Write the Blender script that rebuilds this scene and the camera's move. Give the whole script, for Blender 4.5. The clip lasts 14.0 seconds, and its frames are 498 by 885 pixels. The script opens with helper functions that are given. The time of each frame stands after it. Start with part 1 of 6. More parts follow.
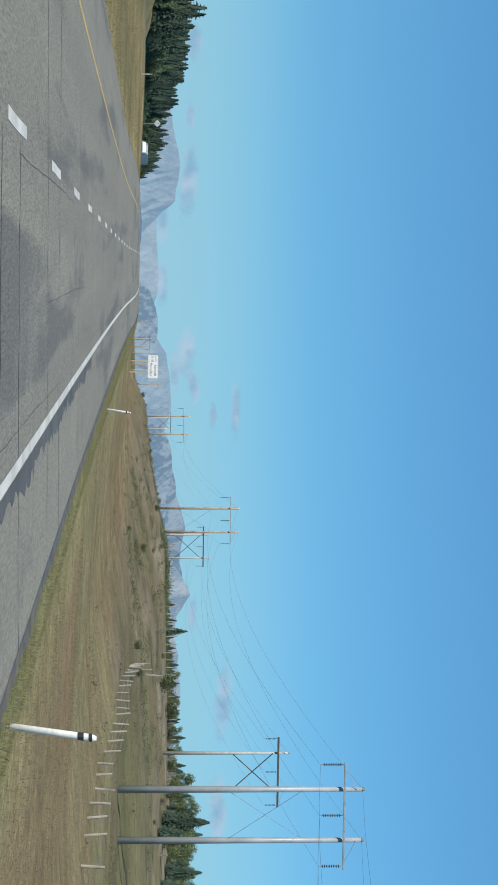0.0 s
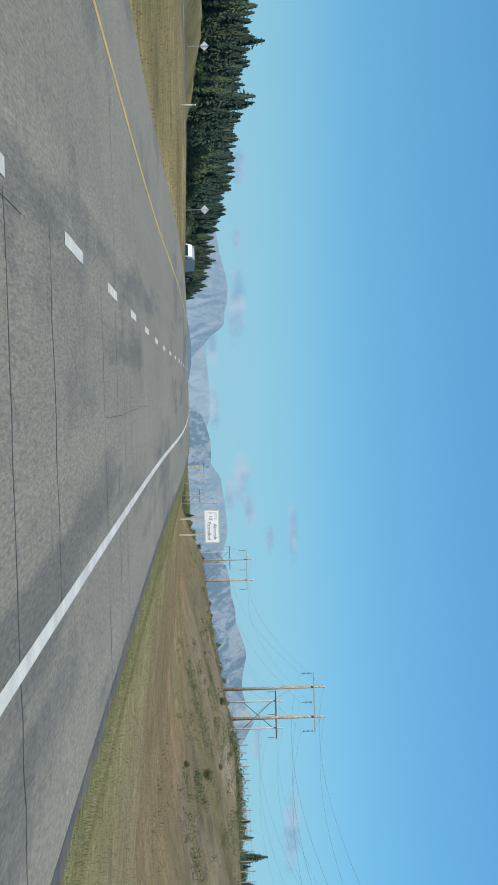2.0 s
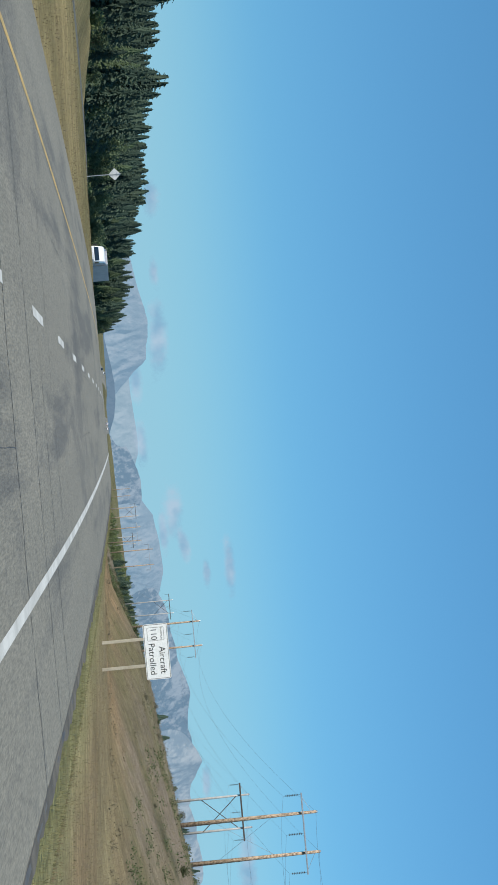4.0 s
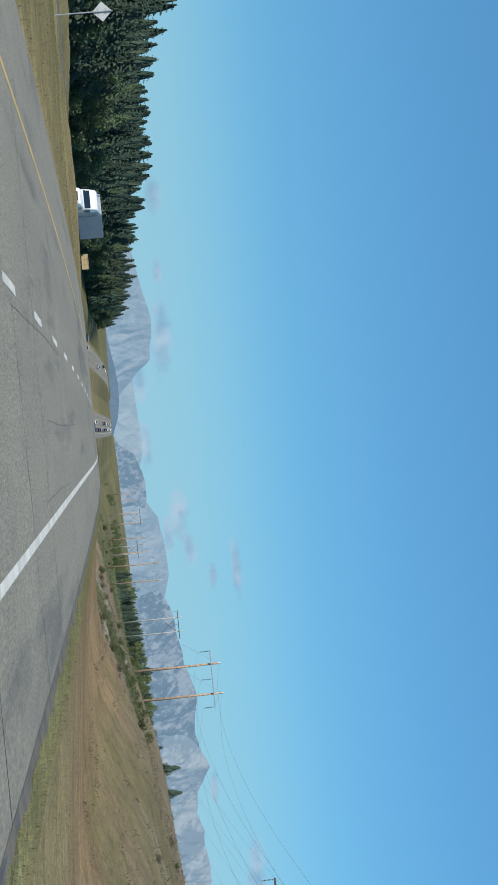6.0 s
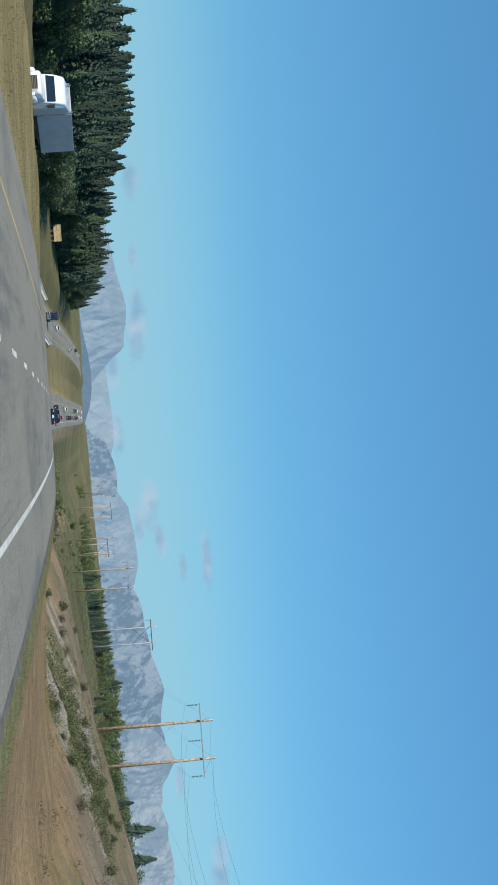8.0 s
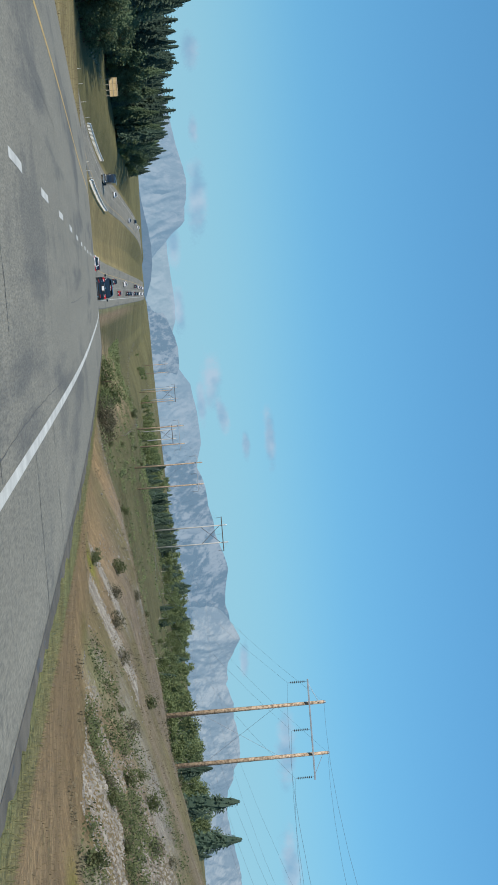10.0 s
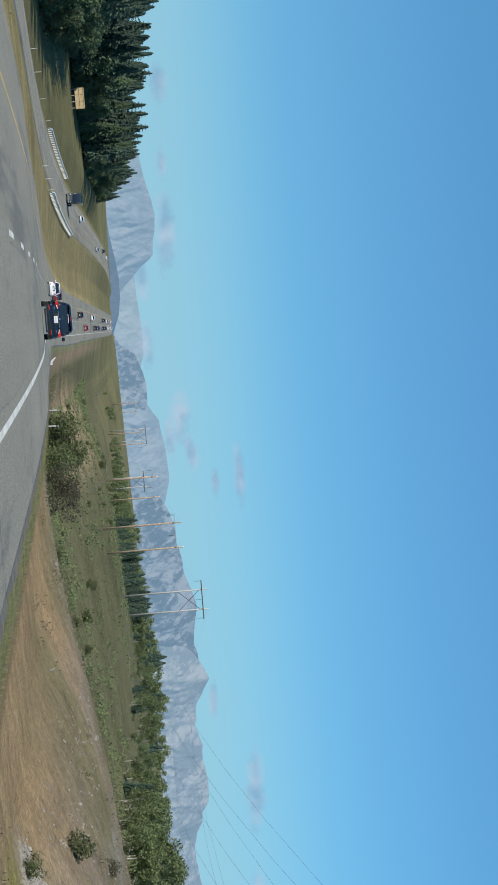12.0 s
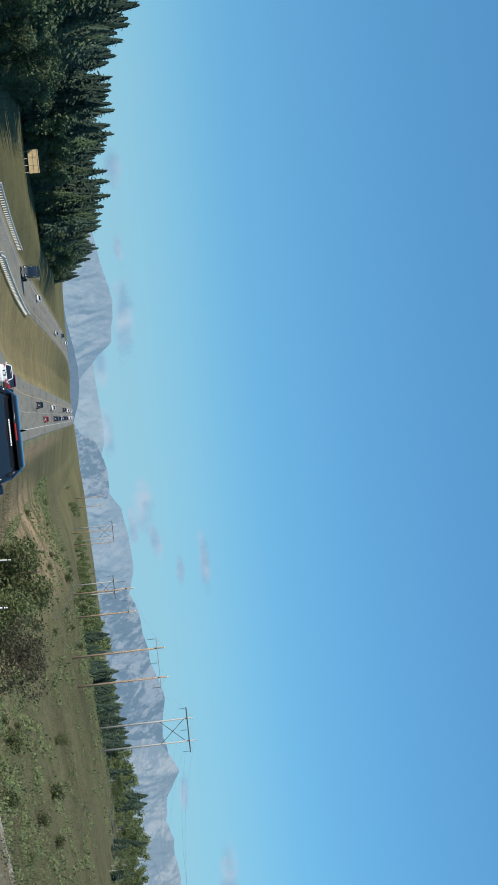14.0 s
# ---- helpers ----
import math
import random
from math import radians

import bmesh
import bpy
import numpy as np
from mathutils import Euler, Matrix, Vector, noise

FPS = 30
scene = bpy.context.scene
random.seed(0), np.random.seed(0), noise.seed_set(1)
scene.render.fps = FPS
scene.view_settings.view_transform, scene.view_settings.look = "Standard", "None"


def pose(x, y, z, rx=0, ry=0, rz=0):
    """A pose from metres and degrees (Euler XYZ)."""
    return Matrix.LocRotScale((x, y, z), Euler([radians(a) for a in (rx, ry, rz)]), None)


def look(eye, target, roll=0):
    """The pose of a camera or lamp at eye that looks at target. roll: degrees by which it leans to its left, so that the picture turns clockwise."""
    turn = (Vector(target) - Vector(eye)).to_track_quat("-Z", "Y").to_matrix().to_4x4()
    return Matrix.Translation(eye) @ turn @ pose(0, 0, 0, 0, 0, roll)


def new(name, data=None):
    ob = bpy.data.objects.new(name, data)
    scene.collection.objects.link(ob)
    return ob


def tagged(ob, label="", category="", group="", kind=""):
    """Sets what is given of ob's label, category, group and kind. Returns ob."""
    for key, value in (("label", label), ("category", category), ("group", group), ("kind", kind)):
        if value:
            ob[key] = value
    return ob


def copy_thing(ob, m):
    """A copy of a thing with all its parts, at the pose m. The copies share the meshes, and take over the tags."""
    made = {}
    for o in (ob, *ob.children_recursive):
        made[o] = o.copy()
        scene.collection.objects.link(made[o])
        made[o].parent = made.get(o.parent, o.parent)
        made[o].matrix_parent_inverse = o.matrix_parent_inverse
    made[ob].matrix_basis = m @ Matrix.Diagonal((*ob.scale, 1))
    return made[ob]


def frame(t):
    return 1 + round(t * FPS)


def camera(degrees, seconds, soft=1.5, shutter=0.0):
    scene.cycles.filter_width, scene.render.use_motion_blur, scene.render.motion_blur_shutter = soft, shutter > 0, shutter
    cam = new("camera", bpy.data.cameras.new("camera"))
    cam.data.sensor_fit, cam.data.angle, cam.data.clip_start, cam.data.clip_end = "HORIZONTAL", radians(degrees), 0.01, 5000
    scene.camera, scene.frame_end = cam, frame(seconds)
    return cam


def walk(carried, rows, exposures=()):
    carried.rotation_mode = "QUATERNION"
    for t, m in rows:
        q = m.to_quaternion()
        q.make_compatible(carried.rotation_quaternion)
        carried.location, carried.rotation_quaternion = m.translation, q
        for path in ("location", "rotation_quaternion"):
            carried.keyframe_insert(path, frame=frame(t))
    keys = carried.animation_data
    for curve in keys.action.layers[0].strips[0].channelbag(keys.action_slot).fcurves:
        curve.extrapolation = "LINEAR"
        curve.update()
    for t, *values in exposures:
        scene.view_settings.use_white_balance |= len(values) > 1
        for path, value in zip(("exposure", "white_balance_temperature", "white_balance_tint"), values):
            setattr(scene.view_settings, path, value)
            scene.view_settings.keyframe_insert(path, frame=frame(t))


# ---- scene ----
cam = camera(15.11, 14.0, soft=1.6)
PATH = [
    (0, (-0.219, -0.000, 0.000), (9.908, 99.295, 6.162), 90.62),
    (0.5, (0.054, 15.487, 0.092), (9.185, 114.819, 7.147), 90.79),
    (1, (0.338, 31.006, 0.157), (5.708, 130.599, 7.391), 89.53),
    (1.5, (0.566, 46.579, 0.235), (5.892, 146.204, 7.050), 89.41),
    (2, (0.619, 62.240, 0.343), (4.299, 162.118, 3.626), 88.57),
    (2.5, (0.938, 78.012, 0.468), (5.035, 177.814, 5.243), 86.42),
    (3, (1.226, 93.894, 0.600), (4.137, 193.604, 7.638), 85.74),
    (5.5, (1.972, 175.984, 1.680), (3.876, 275.750, 8.237), 84.25),
    (6, (2.235, 191.922, 1.823), (4.404, 291.657, 8.768), 84.53),
    (6.5, (2.221, 207.826, 1.951), (6.902, 307.555, 7.634), 83.61),
    (7, (2.167, 223.733, 2.064), (3.464, 323.461, 9.319), 85.58),
    (9.5, (3.176, 303.428, 1.838), (9.296, 402.913, 9.918), 85.48),
    (10, (3.355, 319.275, 1.711), (12.473, 418.750, 6.352), 85.22),
    (10.5, (3.580, 335.065, 1.573), (12.922, 434.529, 6.006), 85.10),
    (11, (3.590, 350.724, 1.407), (13.026, 450.187, 5.664), 85.03),
    (11.5, (3.714, 366.346, 1.188), (12.990, 465.816, 5.640), 85.00),
    (12, (3.797, 381.999, 0.912), (11.226, 481.510, 7.432), 85.26),
    (12.5, (3.838, 397.712, 0.600), (9.233, 497.252, 8.522), 85.08),
    (13, (3.825, 413.506, 0.275), (5.019, 513.147, 8.654), 84.21),
    (13.5, (3.772, 429.378, -0.042), (5.156, 529.010, 8.415), 83.90),
    (14, (3.486, 445.311, -0.334), (6.653, 544.855, 8.665), 83.94),
]
walk(cam, [(t, look(eye, target, roll)) for t, eye, target, roll in PATH], exposures=[(0, 0.22), (14, 0.22)])

# ---- light ----
world = bpy.data.worlds.new("sky")
scene.world = world
world.use_nodes = True
SUN = Vector((-0.58, -0.58, 0.70)).normalized()
wn = world.node_tree.nodes
sky = wn.new("ShaderNodeTexSky")
sky.sky_type, sky.sun_disc = "NISHITA", False
sky.sun_elevation = math.asin(SUN.z)
sky.sun_rotation = math.atan2(SUN.x, SUN.y)
sky.altitude, sky.air_density, sky.dust_density, sky.ozone_density = 1200.0, 1.0, 0.0, 4.0
wn["Background"].inputs["Strength"].default_value = 0.086
tint = wn.new("ShaderNodeMix")
tint.data_type, tint.blend_type = "RGBA", "MULTIPLY"
tint.inputs["Factor"].default_value, tint.inputs["B"].default_value = 1.0, (0.54, 0.93, 1.07, 1)
world.node_tree.links.new(sky.outputs["Color"], tint.inputs["A"])
even = wn.new("ShaderNodeMix")
even.data_type = "RGBA"
even.inputs["Factor"].default_value, even.inputs["B"].default_value = 0.38, (1.02, 3.55, 6.5, 1)
world.node_tree.links.new(tint.outputs["Result"], even.inputs["A"])
# pale dry haze towards the horizon, the same all round
up = wn.new("ShaderNodeSeparateXYZ")
world.node_tree.links.new(wn.new("ShaderNodeTexCoord").outputs["Generated"], up.inputs["Vector"])
low = wn.new("ShaderNodeMapRange")
low.interpolation_type = "SMOOTHSTEP"
for key, value in (("From Min", 0.0), ("From Max", 0.10), ("To Min", 0.85), ("To Max", 0.0)):
    low.inputs[key].default_value = value
world.node_tree.links.new(up.outputs["Z"], low.inputs["Value"])
haze = wn.new("ShaderNodeMix")
haze.data_type = "RGBA"
haze.inputs["B"].default_value = (3.05, 5.75, 7.3, 1)
world.node_tree.links.new(low.outputs["Result"], haze.inputs["Factor"])
world.node_tree.links.new(even.outputs["Result"], haze.inputs["A"])
world.node_tree.links.new(haze.outputs["Result"], wn["Background"].inputs["Color"])
sun = new("sun", bpy.data.lights.new("sun", "SUN"))
sun.data.energy, sun.data.angle, sun.data.color = 4.35, radians(0.53), (1.0, 0.95, 0.87)
sun.matrix_world = look(SUN * 500, (0, 0, 0))


# ---- materials ----
def nodes_of(name):
    m = bpy.data.materials.new(name)
    m.use_nodes = True
    n = m.node_tree.nodes
    return m, n, m.node_tree.links, n["Principled BSDF"]


def surface(name, a, b, rough=0.8, scale=3.0, fine=40.0, bump=0.0, metal=0.0, vary=0.0, spec=0.5):
    """Two colours blended by coarse noise, darkened and lightened by fine noise, in object metres."""
    m, n, link, out = nodes_of(name)
    tc = n.new("ShaderNodeTexCoord")
    big, small = n.new("ShaderNodeTexNoise"), n.new("ShaderNodeTexNoise")
    big.inputs["Scale"].default_value, small.inputs["Scale"].default_value = scale, fine
    big.inputs["Detail"].default_value, small.inputs["Detail"].default_value = 5, 3
    for t in (big, small):
        link.new(tc.outputs["Object"], t.inputs["Vector"])
    ramp = n.new("ShaderNodeValToRGB")
    ramp.color_ramp.elements[0].position, ramp.color_ramp.elements[1].position = 0.35, 0.65
    ramp.color_ramp.elements[0].color, ramp.color_ramp.elements[1].color = (*a, 1), (*b, 1)
    link.new(big.outputs["Fac"], ramp.inputs["Fac"])
    shade = n.new("ShaderNodeMapRange")
    shade.inputs["To Min"].default_value, shade.inputs["To Max"].default_value = 0.78, 1.22
    link.new(small.outputs["Fac"], shade.inputs["Value"])
    mul = n.new("ShaderNodeVectorMath")
    mul.operation = "MULTIPLY"
    link.new(ramp.outputs["Color"], mul.inputs[0])
    link.new(shade.outputs["Result"], mul.inputs[1])
    last = mul.outputs["Vector"]
    if vary:
        info = n.new("ShaderNodeObjectInfo")
        vr = n.new("ShaderNodeMapRange")
        vr.inputs["To Min"].default_value, vr.inputs["To Max"].default_value = 1 - vary, 1 + vary
        link.new(info.outputs["Random"], vr.inputs["Value"])
        mul2 = n.new("ShaderNodeVectorMath")
        mul2.operation = "MULTIPLY"
        link.new(last, mul2.inputs[0])
        link.new(vr.outputs["Result"], mul2.inputs[1])
        last = mul2.outputs["Vector"]
    link.new(last, out.inputs["Base Color"])
    out.inputs["Roughness"].default_value, out.inputs["Metallic"].default_value = rough, metal
    out.inputs["Specular IOR Level"].default_value = spec
    if bump:
        bn = n.new("ShaderNodeBump")
        bn.inputs["Strength"].default_value, bn.inputs["Distance"].default_value = 0.6, bump
        link.new(small.outputs["Fac"], bn.inputs["Height"])
        link.new(bn.outputs["Normal"], out.inputs["Normal"])
    return m


def leafy(name, a, b, vary=0.25):
    """Foliage: colour by island and tree, with some light passing through."""
    m, n, link, out = nodes_of(name)
    geo = n.new("ShaderNodeNewGeometry")
    info = n.new("ShaderNodeObjectInfo")
    ramp = n.new("ShaderNodeValToRGB")
    ramp.color_ramp.elements[0].color, ramp.color_ramp.elements[1].color = (*a, 1), (*b, 1)
    link.new(geo.outputs["Random Per Island"], ramp.inputs["Fac"])
    vr = n.new("ShaderNodeMapRange")
    vr.inputs["To Min"].default_value, vr.inputs["To Max"].default_value = 1 - vary, 1 + vary
    link.new(info.outputs["Random"], vr.inputs["Value"])
    mul = n.new("ShaderNodeVectorMath")
    mul.operation = "MULTIPLY"
    link.new(ramp.outputs["Color"], mul.inputs[0])
    link.new(vr.outputs["Result"], mul.inputs[1])
    link.new(mul.outputs["Vector"], out.inputs["Base Color"])
    out.inputs["Roughness"].default_value = 0.75
    out.inputs["Specular IOR Level"].default_value = 0.25
    tr = n.new("ShaderNodeBsdfTranslucent")
    link.new(mul.outputs["Vector"], tr.inputs["Color"])
    mix = n.new("ShaderNodeMixShader")
    mix.inputs["Fac"].default_value = 0.38
    link.new(out.outputs["BSDF"], mix.inputs[1])
    link.new(tr.outputs["BSDF"], mix.inputs[2])
    link.new(mix.outputs["Shader"], n["Material Output"].inputs["Surface"])
    return m


def plain(name, col, rough=0.5, metal=0.0, coat=0.0):
    m, n, link, out = nodes_of(name)
    out.inputs["Base Color"].default_value = (*col, 1)
    out.inputs["Roughness"].default_value, out.inputs["Metallic"].default_value = rough, metal
    out.inputs["Coat Weight"].default_value = coat
    return m


def ground_material():
    """Dry roadside grass, soil and scree: the zone's colour from the mesh, broken up at three scales."""
    m, n, link, out = nodes_of("dry_grassland")
    col = n.new("ShaderNodeVertexColor")
    col.layer_name = "zone"
    tc = n.new("ShaderNodeTexCoord")
    last = col.outputs["Color"]
    noises = []
    for scale, lo, hi, det in ((0.045, 0.72, 1.28, 6), (0.55, 0.66, 1.34, 6), (4.5, 0.55, 1.45, 4)):
        t = n.new("ShaderNodeTexNoise")
        t.inputs["Scale"].default_value, t.inputs["Detail"].default_value, t.inputs["Roughness"].default_value = scale, det, 0.65
        link.new(tc.outputs["Object"], t.inputs["Vector"])
        r = n.new("ShaderNodeMapRange")
        r.inputs["From Min"].default_value, r.inputs["From Max"].default_value = 0.25, 0.75
        r.inputs["To Min"].default_value, r.inputs["To Max"].default_value = lo, hi
        link.new(t.outputs["Fac"], r.inputs["Value"])
        mu = n.new("ShaderNodeVectorMath")
        mu.operation = "MULTIPLY"
        link.new(last, mu.inputs[0])
        link.new(r.outputs["Result"], mu.inputs[1])
        last = mu.outputs["Vector"]
        noises.append(t)
    # straw-coloured and green tufts
    for scale, lo, hi, tint in ((0.9, 0.58, 0.72, (0.24, 0.19, 0.09, 1)), (0.33, 0.62, 0.80, (0.10, 0.11, 0.04, 1))):
        t = n.new("ShaderNodeTexNoise")
        t.inputs["Scale"].default_value, t.inputs["Detail"].default_value = scale, 8
        link.new(tc.outputs["Object"], t.inputs["Vector"])
        r = n.new("ShaderNodeMapRange")
        r.inputs["From Min"].default_value, r.inputs["From Max"].default_value = lo, hi
        r.inputs["To Max"].default_value = 0.55
        link.new(t.outputs["Fac"], r.inputs["Value"])
        mx = n.new("ShaderNodeMix")
        mx.data_type = "RGBA"
        mx.inputs["B"].default_value = tint
        link.new(r.outputs["Result"], mx.inputs["Factor"])
        link.new(last, mx.inputs["A"])
        last = mx.outputs["Result"]
    link.new(last, out.inputs["Base Color"])
    out.inputs["Roughness"].default_value = 0.95
    out.inputs["Specular IOR Level"].default_value = 0.1
    b = n.new("ShaderNodeBump")
    b.inputs["Strength"].default_value, b.inputs["Distance"].default_value = 0.9, 0.25
    link.new(noises[2].outputs["Fac"], b.inputs["Height"])
    link.new(b.outputs["Normal"], out.inputs["Normal"])
    return m


def asphalt_material(name, base, dark, light):
    """Worn highway asphalt: grain, wheel-path streaks along y, patches and hairline cracks."""
    m, n, link, out = nodes_of(name)
    tc = n.new("ShaderNodeTexCoord")

    def noise_at(scale, sx, sy, detail=5, rough=0.6):
        mp = n.new("ShaderNodeMapping")
        mp.inputs["Scale"].default_value = (sx, sy, 1)
        link.new(tc.outputs["Object"], mp.inputs["Vector"])
        t = n.new("ShaderNodeTexNoise")
        t.inputs["Scale"].default_value, t.inputs["Detail"].default_value, t.inputs["Roughness"].default_value = scale, detail, rough
        link.new(mp.outputs["Vector"], t.inputs["Vector"])
        return t

    def rng(src, a, b, lo, hi):
        r = n.new("ShaderNodeMapRange")
        for k, v in (("From Min", a), ("From Max", b), ("To Min", lo), ("To Max", hi)):
            r.inputs[k].default_value = v
        link.new(src, r.inputs["Value"])
        return r.outputs["Result"]

    def blend(last, fac, tint):
        mx = n.new("ShaderNodeMix")
        mx.data_type = "RGBA"
        link.new(fac, mx.inputs["Factor"])
        link.new(last, mx.inputs["A"])
        mx.inputs["B"].default_value = (*tint, 1)
        return mx.outputs["Result"]

    rgb = n.new("ShaderNodeRGB")
    rgb.outputs[0].default_value = (*base, 1)
    last = rgb.outputs[0]
    last = blend(last, rng(noise_at(1.0, 0.8, 0.02).outputs["Fac"], 0.45, 0.7, 0, 0.55), light)
    last = blend(last, rng(noise_at(1.0, 0.55, 0.035, 6).outputs["Fac"], 0.54, 0.62, 0, 0.8), dark)
    last = blend(last, rng(noise_at(0.16, 1, 0.28, 8, 0.72).outputs["Fac"], 0.55, 0.60, 0, 0.55), dark)
    last = blend(last, rng(noise_at(1.4, 1.0, 2.4, 7, 0.78).outputs["Fac"], 0.56, 0.64, 0, 0.5), dark)
    last = blend(last, rng(noise_at(0.12, 1, 0.6, 7, 0.7).outputs["Fac"], 0.53, 0.6, 0, 0.35), light)
    grain = noise_at(34, 1, 0.11, 3, 0.7)
    mul = n.new("ShaderNodeVectorMath")
    mul.operation = "MULTIPLY"
    link.new(last, mul.inputs[0])
    link.new(rng(grain.outputs["Fac"], 0.34, 0.66, 0.70, 1.30), mul.inputs[1])
    link.new(mul.outputs["Vector"], out.inputs["Base Color"])
    out.inputs["Roughness"].default_value = 0.78
    b = n.new("ShaderNodeBump")
    b.inputs["Strength"].default_value, b.inputs["Distance"].default_value = 0.5, 0.01
    link.new(grain.outputs["Fac"], b.inputs["Height"])
    link.new(b.outputs["Normal"], out.inputs["Normal"])
    return m


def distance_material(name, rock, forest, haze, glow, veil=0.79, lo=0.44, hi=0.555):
    """Mountains kilometres away: rock and forest, with blue distance haze painted over as emission."""
    m, n, link, out = nodes_of(name)
    tc, geo = n.new("ShaderNodeTexCoord"), n.new("ShaderNodeNewGeometry")
    t = n.new("ShaderNodeTexNoise")
    t.inputs["Scale"].default_value, t.inputs["Detail"].default_value, t.inputs["Roughness"].default_value = 0.11, 10, 0.70
    mp = n.new("ShaderNodeMapping")
    mp.inputs["Scale"].default_value = (1.0, 0.08, 0.62)
    mp.inputs["Rotation"].default_value = (0, radians(24), 0)
    link.new(tc.outputs["Object"], mp.inputs["Vector"])
    link.new(mp.outputs["Vector"], t.inputs["Vector"])
    ramp = n.new("ShaderNodeValToRGB")
    ramp.color_ramp.elements[0].position, ramp.color_ramp.elements[1].position = lo, hi
    ramp.color_ramp.elements[0].color, ramp.color_ramp.elements[1].color = (*forest, 1), (*rock, 1)
    broad = n.new("ShaderNodeTexNoise")
    broad.inputs["Scale"].default_value, broad.inputs["Detail"].default_value, broad.inputs["Distortion"].default_value = 0.021, 4, 0.8
    link.new(mp.outputs["Vector"], broad.inputs["Vector"])
    both = n.new("ShaderNodeMix")
    both.inputs["Factor"].default_value = 0.5
    link.new(t.outputs["Fac"], both.inputs["A"])
    link.new(broad.outputs["Fac"], both.inputs["B"])
    link.new(both.outputs["Result"], ramp.inputs["Fac"])
    link.new(ramp.outputs["Color"], out.inputs["Base Color"])
    rock_relief = n.new("ShaderNodeBump")
    rock_relief.inputs["Strength"].default_value, rock_relief.inputs["Distance"].default_value = 0.8, 6.0
    t2 = n.new("ShaderNodeTexNoise")
    t2.inputs["Scale"].default_value, t2.inputs["Detail"].default_value, t2.inputs["Roughness"].default_value = 0.07, 10, 0.68
    link.new(mp.outputs["Vector"], t2.inputs["Vector"])
    link.new(t2.outputs["Fac"], rock_relief.inputs["Height"])
    link.new(rock_relief.outputs["Normal"], out.inputs["Normal"])
    out.inputs["Roughness"].default_value = 1.0
    out.inputs["Specular IOR Level"].default_value = 0.0
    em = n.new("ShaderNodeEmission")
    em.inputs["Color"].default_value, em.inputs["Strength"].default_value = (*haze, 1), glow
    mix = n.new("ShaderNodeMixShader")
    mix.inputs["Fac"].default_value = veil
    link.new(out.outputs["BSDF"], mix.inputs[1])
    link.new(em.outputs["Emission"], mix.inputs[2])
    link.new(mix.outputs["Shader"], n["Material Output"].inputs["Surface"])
    return m


def cloud_material():
    m, n, link, out = nodes_of("thin_cloud")
    tc = n.new("ShaderNodeTexCoord")
    t = n.new("ShaderNodeTexNoise")
    t.inputs["Scale"].default_value, t.inputs["Detail"].default_value, t.inputs["Roughness"].default_value = 0.026, 9, 0.68
    link.new(tc.outputs["Object"], t.inputs["Vector"])
    grad = n.new("ShaderNodeTexGradient")
    grad.gradient_type = "SPHERICAL"
    mp = n.new("ShaderNodeMapping")
    mp.inputs["Location"].default_value, mp.inputs["Scale"].default_value = (-1, 0, -1), (2, 0, 2)
    link.new(tc.outputs["Generated"], mp.inputs["Vector"])
    link.new(mp.outputs["Vector"], grad.inputs["Vector"])
    ad = n.new("ShaderNodeMath")
    ad.operation = "MULTIPLY_ADD"
    ad.inputs[1].default_value = 0.85
    link.new(grad.outputs["Fac"], ad.inputs[0])
    link.new(t.outputs["Fac"], ad.inputs[2])
    r = n.new("ShaderNodeMapRange")
    r.interpolation_type = "SMOOTHSTEP"
    for k, v in (("From Min", 0.54), ("From Max", 1.2), ("To Min", 0.0), ("To Max", 0.72)):
        r.inputs[k].default_value = v
    link.new(ad.outputs["Value"], r.inputs["Value"])
    # the cloud glows by itself: its grey and pale tones are emission colours
    em, tr = n.new("ShaderNodeEmission"), n.new("ShaderNodeBsdfTransparent")
    em.inputs["Color"].default_value, em.inputs["Strength"].default_value = (0.44, 0.52, 0.64, 1), 1.0
    tone = n.new("ShaderNodeValToRGB")
    tone.color_ramp.elements[0].position, tone.color_ramp.elements[1].position = 0.42, 0.62
    tone.color_ramp.elements[0].color, tone.color_ramp.elements[1].color = (0.20, 0.34, 0.50, 1), (0.40, 0.49, 0.61, 1)
    info = n.new("ShaderNodeObjectInfo")
    shift = n.new("ShaderNodeVectorMath")
    shift.operation = "MULTIPLY_ADD"
    shift.inputs[1].default_value = (1, 1, 1)
    far = n.new("ShaderNodeMath")
    far.operation = "MULTIPLY"
    far.inputs[1].default_value = 4000.0
    link.new(info.outputs["Random"], far.inputs[0])
    link.new(tc.outputs["Object"], shift.inputs[0])
    link.new(far.outputs["Value"], shift.inputs[2])
    link.new(shift.outputs["Vector"], t.inputs["Vector"])
    t2 = n.new("ShaderNodeTexNoise")
    t2.inputs["Scale"].default_value, t2.inputs["Detail"].default_value = 0.011, 4
    link.new(shift.outputs["Vector"], t2.inputs["Vector"])
    link.new(t2.outputs["Fac"], tone.inputs["Fac"])
    link.new(tone.outputs["Color"], em.inputs["Color"])
    mix = n.new("ShaderNodeMixShader")
    link.new(r.outputs["Result"], mix.inputs["Fac"])
    link.new(tr.outputs["BSDF"], mix.inputs[1])
    link.new(em.outputs["Emission"], mix.inputs[2])
    link.new(mix.outputs["Shader"], n["Material Output"].inputs["Surface"])
    return m


